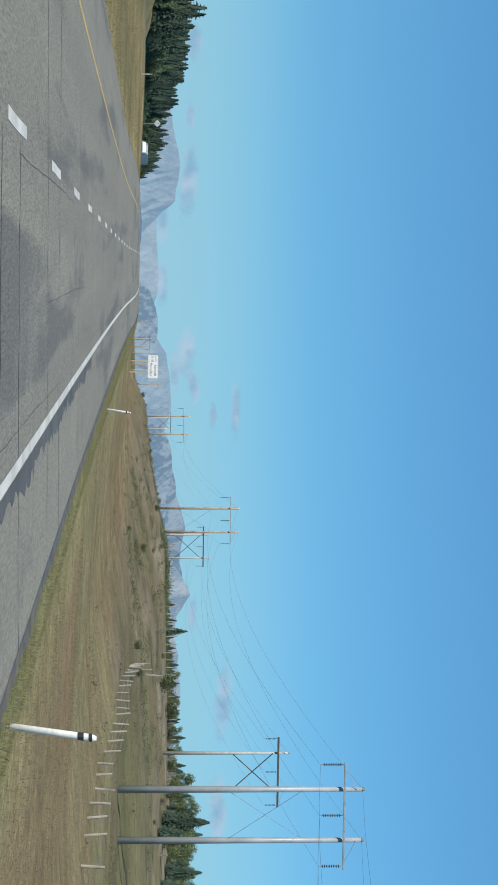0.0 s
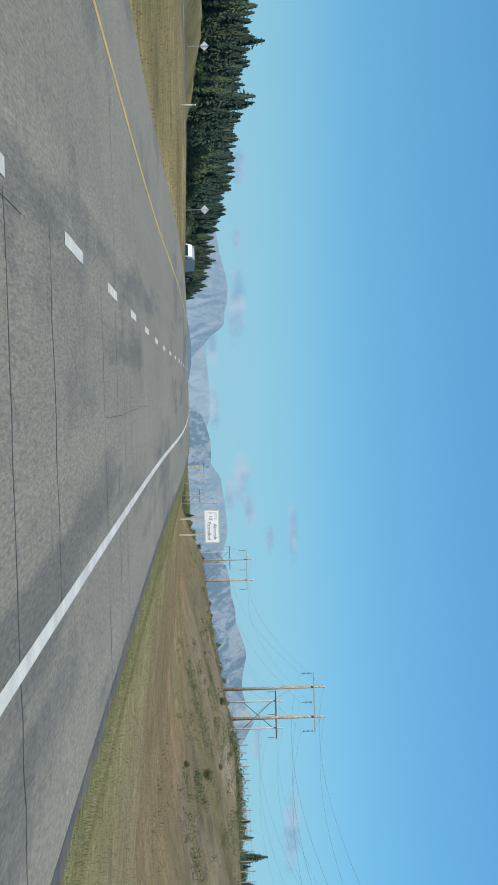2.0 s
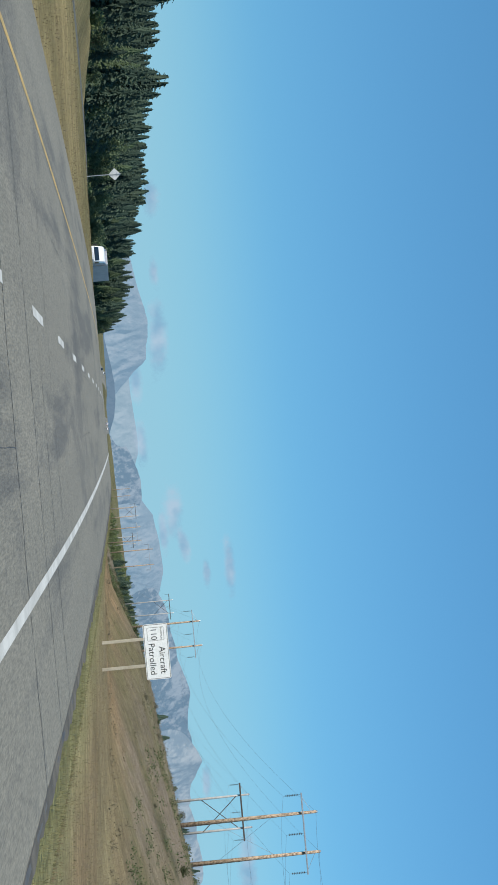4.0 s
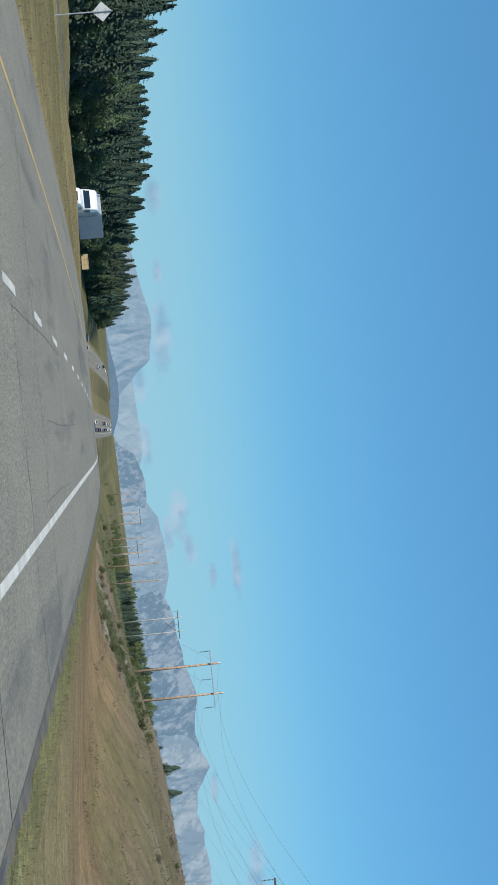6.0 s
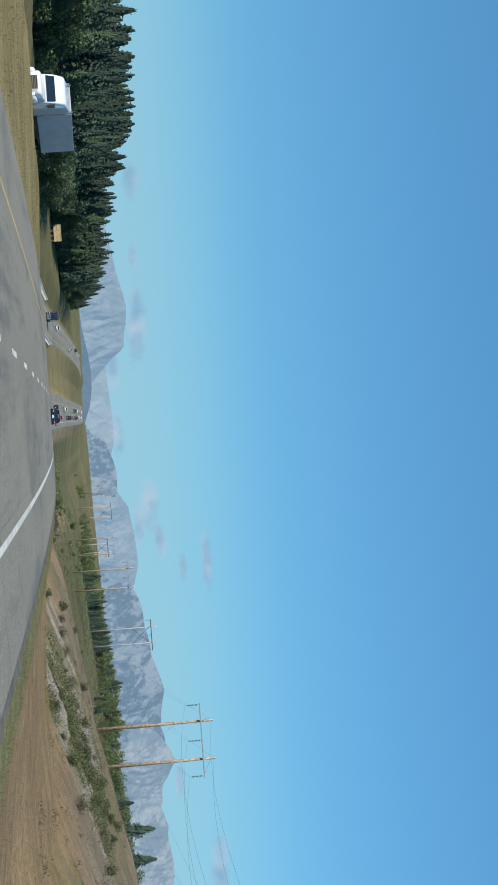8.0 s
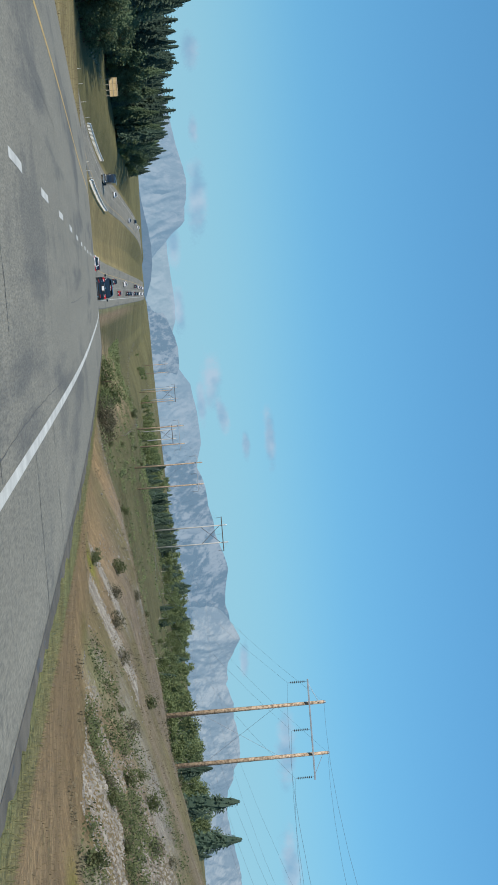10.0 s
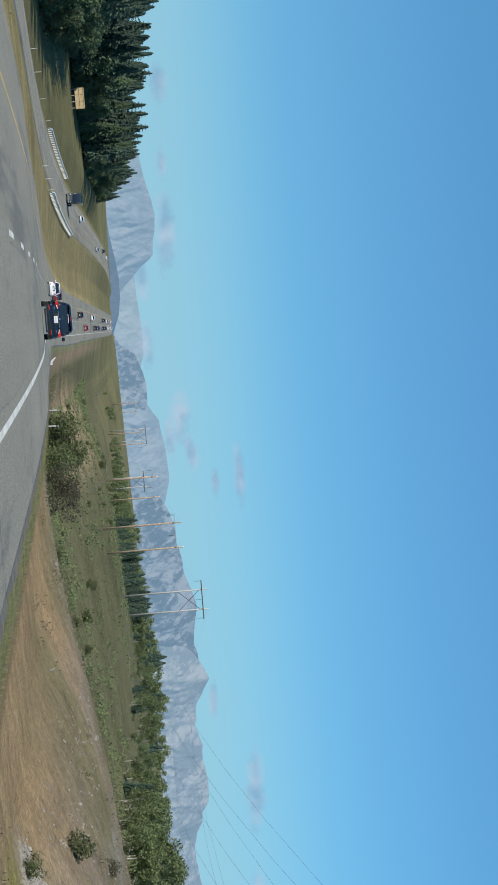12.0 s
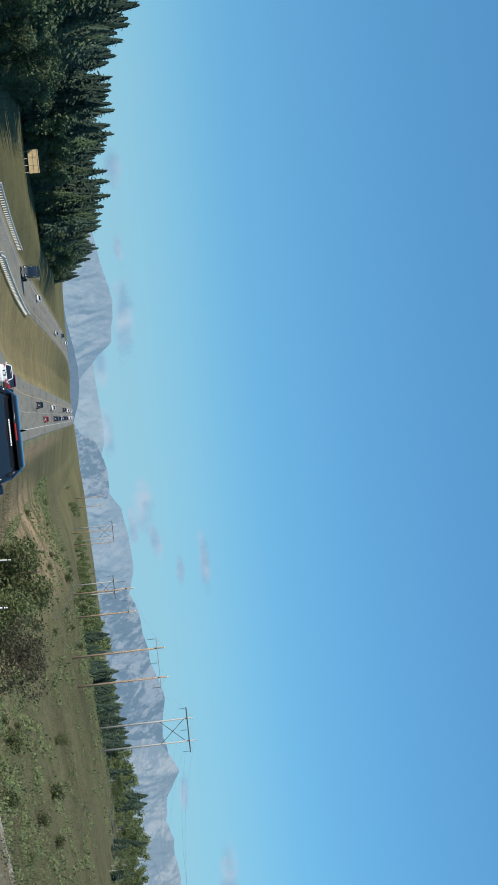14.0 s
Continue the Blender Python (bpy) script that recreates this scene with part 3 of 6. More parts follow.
road_ys = spaced((-140, 640, 4), (640, 1900, 12), (1900, 2200, 30))
road = tagged(link("road", ribbon("road", ROAD_L, ROAD_R, road_ys, road_x, road_z, ASPHALT, 0, 0.16, 6)), "grey worn two-lane asphalt carriageway of a divided highway", "road", kind="structure")
oncoming = tagged(link("road_oncoming", ribbon("road_oncoming", -LEFT_HALF, LEFT_HALF, road_ys, left_x, left_z, ASPHALT, 0, 0.16, 4)), "grey asphalt carriageway across the grass median", "road", kind="structure")
tagged(link("trim_fog_line", ribbon("fog_line", 1.78, 1.93, road_ys, road_x, road_z, WHITE_PAINT, 0.004)), "solid white edge line painted on asphalt", "road line", kind="structure")
tagged(link("trim_yellow_line", ribbon("yellow_line", -5.84, -5.70, road_ys, road_x, road_z, YELLOW_PAINT, 0.004)), "solid faded yellow median edge line", "road line", kind="structure")
tagged(link("trim_oncoming_fog_line", ribbon("fog_line_o", -3.75, -3.6, road_ys, left_x, left_z, WHITE_PAINT, 0.004)), "solid white edge line of the far carriageway", "road line", kind="structure")
tagged(link("trim_oncoming_yellow_line", ribbon("yellow_line_o", 3.6, 3.75, road_ys, left_x, left_z, YELLOW_PAINT, 0.004)), "solid yellow edge line of the far carriageway", "road line", kind="structure")
# dark ribbon painted in for the thin shadow line at the asphalt edge
tagged(link("trim_edge_seam", ribbon("edge_seam", ROAD_R - 0.13, ROAD_R - 0.01, road_ys, road_x, road_z, TAR_AND_SHADE, 0.004)), "dark broken seam along the pavement edge", "road line", kind="structure")
lane = tagged(new("trim_lane_line"), "broken white lane line, three-metre dashes", "road line", kind="structure")


def dash_mesh(y, xf, zf, off):
    ys = np.linspace(y, y + 3, 4)
    j = [random.uniform(-0.012, 0.012) for _ in range(4)]
    verts, faces = [], []
    for k, q in enumerate(ys):
        x, z = float(xf(q)) + off, float(zf(q)) + 0.004
        verts += [(x - 0.075 + j[k], q, z), (x + 0.075 + j[k], q, z)]
        if k:
            faces.append((2 * k - 2, 2 * k - 1, 2 * k + 1, 2 * k))
    return mesh_of("dash", verts, faces, WHITE_PAINT)


for k in range(-6, 190):
    y = 0.95 + 9 * k
    link("dash", dash_mesh(y, road_x, road_z, -1.85), lane)
lane_o = tagged(new("trim_oncoming_lane_line"), "broken white lane line of the far carriageway", "road line", kind="structure")
for k in range(62, 150):
    link("dash", dash_mesh(9 * k, left_x, left_z, 0.0), lane_o)

# sealed joints and patches across the lanes
verts, faces = [], []


def squiggle(pts, w):
    base = len(verts)
    for k, (x, y) in enumerate(pts):
        a = np.array(pts[min(k + 1, len(pts) - 1)]) - np.array(pts[max(k - 1, 0)])
        a = a / (np.linalg.norm(a) + 1e-9)
        ww = w * random.uniform(0.5, 1.3)
        for s in (-1, 1):
            px, py = x - a[1] * ww * s, y + a[0] * ww * s
            verts.append((px, py, float(road_z(py)) + 0.003))
        if k:
            faces.append((base + 2 * k - 2, base + 2 * k - 1, base + 2 * k + 1, base + 2 * k))


rs = random.Random(7)
y = 12.0
while y < 520:
    y += rs.choice([3, 4, 6, 9])
    a, b = sorted((rs.uniform(-7, 4.2), rs.uniform(-7, 4.2)))
    if rs.random() < 0.72:
        a, b = rs.choice([(-1.7, 4.2), (-5.6, 4.2), (-1.8, 1.8), (1.9, 4.2)])
    if b - a < 0.8:
        continue
    n = int((b - a) / 0.35) + 3
    ph = rs.uniform(0, 6)
    squiggle([(float(road_x(y)) + a + (b - a) * i / (n - 1), y + 0.25 * math.sin(ph + i * 0.12) + rs.uniform(-0.07, 0.07)) for i in range(n)], 0.026)
for off in (-1.6, 1.5, 0.1, -3.9):
    y = rs.uniform(5, 30)
    while y < 520:
        ln = rs.uniform(5, 24)
        n = int(ln / 0.6) + 3
        ph = rs.uniform(0, 6)
        squiggle([(float(road_x(y + ln * i / (n - 1))) + off + 0.04 * math.sin(ph + i * 0.15) + rs.uniform(-0.012, 0.012), y + ln * i / (n - 1)) for i in range(n)], 0.006)
        y += ln + rs.uniform(15, 60)
tagged(link("crack_seal", mesh_of("crack_seal", verts, faces, TAR_AND_SHADE)), "dark sealed cracks and joints in the asphalt", "road crack", kind="stuff")


def ragged(name, y0, y1, step, lo, hi, jag, lift, material, label, category, seed):
    """A strip along the road whose outer edge is torn."""
    r = random.Random(seed)
    ys = np.arange(y0, y1, step)
    v, f = [], []
    for k, q in enumerate(ys):
        x, z = float(road_x(q)), float(road_z(q)) + lift
        out = hi + r.uniform(-1, 1) * jag + 0.5 * jag * math.sin(q * 0.9) if 0 < k < len(ys) - 1 else lo + 0.02
        v += [(x + lo, q, z), (x + out, q + r.uniform(-0.2, 0.2) * step, z)]
        if k:
            f.append((2 * k - 2, 2 * k - 1, 2 * k + 1, 2 * k))
    return tagged(link(name, mesh_of(name, v, f, material)), label, category, kind="structure")


ragged("trim_gravel_edge", -40, 520, 0.5, 3.98, 4.2, 0.07, 0.004, GRAVEL, "narrow grey gravel lip at the pavement edge", "gravel", 3)
ragged("trim_asphalt_patch", 12, 50, 0.25, 1.95, 2.2, 0.10, 0.003, PATCH, "dark ragged strip of older asphalt beside the edge line", "asphalt patch", 4)


# ---- mountains and clouds ----
def ridged(x, y, seed):
    """Sharp-crested noise, 0 to 1."""
    out, amp, tot = 0.0, 1.0, 0.0
    for o in range(4):
        out = out + amp * (1 - np.abs(2 * value_noise(x * 2**o, y * 2**o, seed + 5 * o) - 1))
        tot, amp = tot + amp, amp * 0.55
    return out / tot


def ridge(name, dist, knots, depth, material, label, foot_z=-30, rough=1.0, seed=0):
    """A mountain: a crest through a few (bearing, elevation) knots as seen from the road, with spurs and gullies running down from it."""
    ky, kv = [k[0] for k in knots], [k[1] for k in knots]
    az = np.arange(ky[0], ky[-1] + 0.01, 0.035)
    rows = 46
    verts, faces = [], []
    peak = dist * np.tan(np.radians(np.interp(az, ky, kv))) + 4 * rough * (ridged(az * 2.6, 0 * az + seed * 9.7, seed) - 0.5)
    for r in range(rows):
        t = r / (rows - 1)
        bend = az + 0.35 * fbm(az * 1.1, 0 * az + 1.6 * t + seed, 1.0, 3, seed + 2)
        spur = 0.6 * ridged(bend * 0.9 + 0.35 * t, 0 * az + 0.5 * t + seed, seed + 3) + 0.4 * ridged(bend * 2.6 - 0.5 * t, 0 * az + 1.4 * t + seed, seed + 4) - 0.5
        d = dist - depth * t - depth * 0.55 * spur * min(1.0, 2.2 * t) * (1.25 - t)
        z = foot_z + (peak - foot_z) * ((1 - t) ** 1.15 + 0.30 * spur * t * (1 - t) * 2)
        verts += list(zip(2.2 + d * np.tan(np.radians(az)), d + 230, np.minimum(z, peak)))
    k = len(az)
    for r in range(rows - 1):
        for i in range(k - 1):
            faces.append((r * k + i, (r + 1) * k + i, (r + 1) * k + i + 1, r * k + i + 1))
    return tagged(link(name, mesh_of(name, verts, faces, material, True)), label, "mountain range", kind="structure")


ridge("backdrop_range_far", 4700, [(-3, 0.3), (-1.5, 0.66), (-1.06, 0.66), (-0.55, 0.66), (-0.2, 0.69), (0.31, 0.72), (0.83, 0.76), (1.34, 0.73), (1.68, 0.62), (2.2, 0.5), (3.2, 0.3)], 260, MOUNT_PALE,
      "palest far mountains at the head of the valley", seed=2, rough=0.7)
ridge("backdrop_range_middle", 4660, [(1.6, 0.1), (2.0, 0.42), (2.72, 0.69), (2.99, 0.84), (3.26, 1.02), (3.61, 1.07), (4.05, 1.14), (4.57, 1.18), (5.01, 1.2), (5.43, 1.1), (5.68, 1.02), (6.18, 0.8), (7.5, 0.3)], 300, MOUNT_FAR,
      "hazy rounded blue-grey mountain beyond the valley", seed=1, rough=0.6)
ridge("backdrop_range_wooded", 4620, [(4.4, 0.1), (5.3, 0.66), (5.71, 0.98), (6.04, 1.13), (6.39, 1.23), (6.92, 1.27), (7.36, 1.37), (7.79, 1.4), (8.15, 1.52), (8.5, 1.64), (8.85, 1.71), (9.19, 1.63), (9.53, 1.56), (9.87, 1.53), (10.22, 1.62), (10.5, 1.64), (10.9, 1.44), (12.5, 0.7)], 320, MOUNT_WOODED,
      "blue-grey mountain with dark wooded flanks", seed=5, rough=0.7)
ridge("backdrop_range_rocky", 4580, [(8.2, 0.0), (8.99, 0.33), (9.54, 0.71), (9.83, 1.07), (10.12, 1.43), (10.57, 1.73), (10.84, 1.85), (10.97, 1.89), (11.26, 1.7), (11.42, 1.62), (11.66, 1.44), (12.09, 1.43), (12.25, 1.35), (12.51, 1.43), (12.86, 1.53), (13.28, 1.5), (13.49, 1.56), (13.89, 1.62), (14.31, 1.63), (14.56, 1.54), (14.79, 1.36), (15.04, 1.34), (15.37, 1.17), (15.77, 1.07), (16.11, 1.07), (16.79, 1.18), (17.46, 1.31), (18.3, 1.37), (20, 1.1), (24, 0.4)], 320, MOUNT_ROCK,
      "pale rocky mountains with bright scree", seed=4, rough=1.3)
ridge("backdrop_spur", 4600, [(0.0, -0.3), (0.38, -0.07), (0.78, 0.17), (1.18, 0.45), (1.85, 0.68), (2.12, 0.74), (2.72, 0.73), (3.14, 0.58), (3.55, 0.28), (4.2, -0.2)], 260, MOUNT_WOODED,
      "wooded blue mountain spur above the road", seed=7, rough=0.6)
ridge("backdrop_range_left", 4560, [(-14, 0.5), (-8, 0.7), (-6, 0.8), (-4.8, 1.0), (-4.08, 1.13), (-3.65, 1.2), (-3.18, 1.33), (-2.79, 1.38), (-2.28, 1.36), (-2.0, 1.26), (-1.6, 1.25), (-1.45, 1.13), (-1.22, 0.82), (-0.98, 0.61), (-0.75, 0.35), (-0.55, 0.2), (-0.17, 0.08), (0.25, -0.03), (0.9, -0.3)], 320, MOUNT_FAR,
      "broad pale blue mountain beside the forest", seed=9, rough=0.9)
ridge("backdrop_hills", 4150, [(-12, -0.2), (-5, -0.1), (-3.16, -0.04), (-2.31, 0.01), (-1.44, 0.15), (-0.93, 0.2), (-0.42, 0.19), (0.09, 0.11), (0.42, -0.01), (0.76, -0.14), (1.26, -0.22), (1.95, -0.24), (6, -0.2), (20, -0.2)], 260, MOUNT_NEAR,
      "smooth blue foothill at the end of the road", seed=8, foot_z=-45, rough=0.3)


def cloud(az, el, wide, high, tilt, seed):
    """A thin lens of cloud, far off, bulging towards the road."""
    d = 4640.0
    w, h = 1.15 * d * math.tan(radians(wide)), 1.35 * d * math.tan(radians(high))
    verts, faces, nu, nv = [], [], 24, 12
    for j in range(nv + 1):
        for i in range(nu + 1):
            s, t = i / nu * 2 - 1, j / nv * 2 - 1
            bulge = max(0.0, 1 - s * s - t * t)
            verts.append((s * w / 2, -14 * bulge - 6 * float(fbm(np.array([s * 2.0]), np.array([t * 2.0]), 1, 3, seed)[0]), t * h / 2))
    for j in range(nv):
        for i in range(nu):
            a = j * (nu + 1) + i
            faces.append((a, a + 1, a + nu + 2, a + nu + 1))
    ob = link("backdrop_cloud", mesh_of("cloud", verts, faces, CLOUD, True))
    ob.matrix_world = Matrix.Translation((d * math.tan(radians(az)), d + 225 + seed, d * math.tan(radians(el)))) @ pose(0, 0, 0, 0, tilt, 0)
    ob.visible_shadow = False
    return tagged(ob, "small thin grey-white cloud low over the mountains", "cloud", kind="structure")


for k, c in enumerate([(14.3, 3.02, 2.9, 0.62, 3), (17.7, 2.9, 2.9, 0.6, 0), (3.25, 1.64, 1.9, 0.62, 4), (4.3, 1.9, 1.3, 0.36, -8), (5.1, 3.27, 2.3, 0.34, 0), (5.22, 2.54, 1.0, 0.26, 0), (-2.2, 1.66, 2.9, 0.62, 4), (-6.5, 1.82, 1.4, 0.55, 0), (-4.2, 1.72, 1.2, 0.32, 0),
                       (-0.85, 0.86, 1.5, 0.42, 0), (1.0, 0.86, 1.6, 0.4, 0), (11.6, 1.97, 1.3, 0.3, 5), (3.9, 1.3, 1.6, 0.3, 0)]):
    cloud(*c, k)


# ---- plants ----
def conifer_mesh(h, seed, spread=0.2, fine=True, dense=0.0):
    """A fir: drooping boughs in whorls round the stem, each a spray of small needle fans."""
    r = random.Random(seed)
    verts, faces = [], []
    z = h * 0.06
    while z < h * 0.985:
        t = z / h
        reach = h * spread * ((1 - t) ** 0.5 * r.uniform(0.8, 1.1) + 0.012)
        n = 7 if t < 0.8 else 5
        a0 = r.uniform(0, 6.3)
        for k in range(n):
            if r.random() < 0.10:
                continue
            a = a0 + k * 6.283 / n + r.uniform(-0.35, 0.35)
            ln = reach * r.uniform(0.7, 1.08)
            droop = r.uniform(0.10, 0.42) * ln
            dx, dy = math.cos(a), math.sin(a)
            fans = (6 if fine else 4) if ln > 1.0 else 3
            small = 1.0
            if dense:
                fans, small = max(3, int(ln * dense)), 6.5 / max(6.5, ln * dense)
            for f in range(fans):
                s = (f + 0.5 + r.uniform(-0.2, 0.2)) / fans
                c = (dx * ln * s, dy * ln * s, z - droop * s * s + r.uniform(-0.08, 0.08) * ln)
                w = ln * ((0.27 if fine else 0.36) - 0.15 * s) * small * r.uniform(0.7, 1.3)
                f2 = small * ln * (0.19 if fine else 0.27) * r.uniform(0.8, 1.3)
                dn = -f2 * r.uniform(0.5, 1.3)
                b = len(verts)
                verts += [(c[0] - dx * f2 * 0.4, c[1] - dy * f2 * 0.4, c[2] + 0.12 * ln), (c[0] - dy * w, c[1] + dx * w, c[2] + dn * 0.7),
                          (c[0] + dx * f2, c[1] + dy * f2, c[2] + dn * 0.5), (c[0] + dy * w, c[1] - dx * w, c[2] + dn * 0.7)]
                faces += [(b, b + 1, b + 2), (b, b + 2, b + 3)]
        z += h * (0.024 if fine else 0.042) * r.uniform(0.8, 1.25) + 0.03
    # the shaded inner mass of the crown
    k, b = 9, len(verts)
    levels = [0.05, 0.16, 0.3, 0.45, 0.6, 0.74, 0.87, 0.97]
    for t in levels:
        for i in range(k):
            a, q = i * 6.283 / k + t * 3, h * spread * 0.62 * (1 - t) ** 0.55 * r.uniform(0.7, 1.15)
            verts.append((q * math.cos(a), q * math.sin(a), h * (t + r.uniform(-0.02, 0.02))))
    for j in range(len(levels) - 1):
        for i in range(k):
            faces.append((b + j * k + i, b + j * k + (i + 1) % k, b + (j + 1) * k + (i + 1) % k, b + (j + 1) * k + i))
    b = len(verts)
    verts += [(0.09, 0, h * 0.95), (-0.05, 0.08, h * 0.95), (-0.05, -0.08, h * 0.95), (0, 0, h)]
    faces += [(b, b + 1, b + 3), (b + 1, b + 2, b + 3), (b + 2, b, b + 3)]
    return verts, faces


def broadleaf_mesh(h, wide, seed, leaf=0.3, n=700, low=0.12):
    """A bushy crown: lobes of small folded leaf clumps, with gaps between the lobes."""
    r = random.Random(seed)
    verts, faces = [], []
    lobes = []
    for _ in range(11):
        a, t = r.uniform(0, 6.3), r.uniform(low, 0.86)
        rad = wide * 0.5 * math.sin(math.pi * min(max(t, 0.12), 0.93)) ** 0.6
        lobes.append((math.cos(a) * rad * r.uniform(0.2, 0.8), math.sin(a) * rad * r.uniform(0.2, 0.8), t * h, wide * r.uniform(0.15, 0.27)))
    for _ in range(n):
        lx, ly, lz, lr = r.choice(lobes)
        v = Vector((r.gauss(0, 1), r.gauss(0, 1), r.gauss(0, 1))).normalized() * lr * r.uniform(0.55, 1.12)
        c = Vector((lx, ly, lz)) + v
        if c.z < h * low * 0.4:
            continue
        ax = Vector((r.gauss(0, 1), r.gauss(0, 1), r.gauss(0, 0.6))).normalized()
        bx = ax.orthogonal().normalized()
        bx.rotate(Matrix.Rotation(r.uniform(0, 6.3), 3, ax))
        s = leaf * r.uniform(0.6, 1.4)
        b = len(verts)
        verts += [tuple(c - ax * s), tuple(c + bx * s * 0.6 + Vector((0, 0, -0.2 * s))), tuple(c + ax * s), tuple(c - bx * s * 0.6 + Vector((0, 0, -0.2 * s)))]
        faces += [(b, b + 1, b + 2), (b, b + 2, b + 3)]
    return verts, faces


def trunk_bm(h, r0, limbs=0, seed=0, wide=1.0):
    rr = random.Random(seed)
    bm = B()
    pts = [(rr.uniform(-0.03, 0.03) * h * 0.3 * k / 5, rr.uniform(-0.03, 0.03) * h * 0.3 * k / 5, h * k / 5 - 0.25 * (k == 0)) for k in range(6)]
    loft(bm, [[(p[0] + r0 * (1 - 0.93 * k / 5) * math.cos(a), p[1] + r0 * (1 - 0.93 * k / 5) * math.sin(a), p[2]) for a in (0, 1.05, 2.09, 3.14, 4.19, 5.24)] for k, p in enumerate(pts)])
    for _ in range(limbs):
        z, a = h * rr.uniform(0.1, 0.75), rr.uniform(0, 6.3)
        bar(bm, (0, 0, z), (math.cos(a) * wide * 0.4, math.sin(a) * wide * 0.4, z + h * rr.uniform(0.1, 0.3)), r0 * 0.35, r0 * 0.08, 5)
    return bm


def conifer(h, seed, label="dark green fir at the forest edge", material=NEEDLE, spread=0.2, group="forest edge", name="conifer_tree", dense=0.0):
    t = thing(name, label, "tree", group)
    part("trunk", trunk_bm(h * 0.96, h * 0.013 + 0.05, seed=seed), BARK, t)
    v, f = conifer_mesh(h, seed, spread=spread, dense=dense)
    link("crown", mesh_of("crown", v, f, material), t)
    return t


def broadleaf(name, h, wide, seed, label, material, leaf=0.3, n=700, group="", category="tree", limbs=7, bark=BARK, low=0.12):
    t = thing(name, label, category, group)
    part("trunk" if category == "tree" else "stem", trunk_bm(h * 0.8, 0.03 + h * 0.014, limbs=limbs, seed=seed, wide=wide), bark, t)
    v, f = broadleaf_mesh(h, wide, seed, leaf, n, low)
    link("crown" if category == "tree" else "foliage", mesh_of("crown", v, f, material), t)
    return t


rf = random.Random(11)
firs = [conifer(h, 100 + k, material=NEEDLE_LIGHT if k == 5 else NEEDLE, spread=s) for k, (h, s) in enumerate([(17, 0.18), (15, 0.195), (18, 0.175), (14, 0.215), (16, 0.19), (14.5, 0.205)])]
woods = [broadleaf("broadleaf_tree", 14, 8.5, 70 + k, "olive-green broadleaf tree at the forest edge", NEEDLE_LIGHT, 0.32, 1600, "forest edge", "tree", 7) for k in range(2)]
used = set()


def edge_x(y):
    """Where the forest begins, left of the far carriageway."""
    return float(np.interp(y, [240, 400, 480, 620, 720, 800, 870, 905, 935, 985, 1000, 1180, 1260], [-59, -57, -51, -50, -53, -63, -71, -79, -65, -59, -48, -45, -46]))


def set_tree(proto, x, y, s, turn):
    m = pose(x, y, land_at(x, y) - 0.1, 0, 0, turn) @ Matrix.Scale(s, 4)
    if proto.name in used:
        ob = copy_thing(proto, m)
        ob.matrix_basis = m
    else:
        used.add(proto.name)
        proto.matrix_basis = m


y = 236.0
count = 0
while y < 1240:
    gap = 4.0 if y < 620 else 4.1
    for row in range(2 if y < 420 else 1):
        x = edge_x(y) - row * 6.0 - rf.uniform(0, 3.5)
        s = rf.uniform(0.90, 1.06) * (1.25 if y < 420 and rf.random() < 0.12 else 1) * (0.7 if row == 0 and rf.random() < 0.12 else 1)
        s *= float(np.interp(y, [240, 300, 380, 440, 560, 640, 700, 800, 900, 1000, 1060, 1120, 1200, 1260], [0.54, 0.63, 0.75, 0.84, 0.96, 1.06, 1.28, 1.39, 1.35, 1.24, 1.05, 0.85, 0.58, 0.42]))
        if rf.random() < (0.5 if 600 < y < 860 else 0.22) and y > 330:
            set_tree(woods[rf.randrange(2)], x + rf.uniform(1, 4), y, s * rf.uniform(0.6, 0.85), rf.uniform(0, 360))
        set_tree(firs[rf.randrange(6) if rf.random() < 0.85 else 5], x, y + rf.uniform(-2, 2), s, rf.uniform(0, 360))
        count += 1
    y += gap * rf.uniform(0.8, 1.25) * (1.5 if count > 260 else 1)

# leafy trees bulging out at the foot of the wood
for k in range(28):
    y = 622 + 9 * k + rf.uniform(-5, 5)
    set_tree(woods[k % 2], edge_x(y) + rf.uniform(3, 6.5), y, rf.uniform(0.55, 0.95), rf.uniform(0, 360))

# deeper rows of the same wood
raw = [conifer_mesh(h, 300 + k, 0.19, False) for k, h in enumerate((16, 18, 14))]
verts, faces = [], []
y = 240.0
while y < 1300:
    for row in range(5):
        x = edge_x(min(y, 1250)) - (13 if y < 420 else 6) - row * 6.5 - rf.uniform(0, 5)
        v, f = rf.choice(raw)
        s, a = rf.uniform(0.92, 1.14) * float(np.interp(y, [240, 300, 380, 440, 560, 640, 700, 800, 900, 1000, 1060, 1120, 1200, 1300], [0.58, 0.67, 0.82, 0.90, 1.02, 1.11, 1.31, 1.42, 1.38, 1.26, 1.05, 0.85, 0.58, 0.4])), rf.uniform(0, 6.3)
        z0, ca, sa, b = land_at(x, y) - 0.1, math.cos(a) * s, math.sin(a) * s, len(verts)
        verts += [(x + p[0] * ca - p[1] * sa, y + p[0] * sa + p[1] * ca, z0 + p[2] * s) for p in v]
        faces += [tuple(i + b for i in q) for q in f]
    y += rf.uniform(5, 7.5) * (1.3 if y > 800 else 1)
tagged(link("far_wood", mesh_of("far_wood", verts, faces, NEEDLE)), "dense dark conifer wood behind the forest edge", "forest", kind="stuff")

# bright bushes at the foot of the wood
bushes = [broadleaf("shrub", 3.4, 3.8, 50 + k, "green leafy bush at the forest foot", LEAF, 0.26, 420, "forest foot bushes", "bush", 4) for k in range(3)]
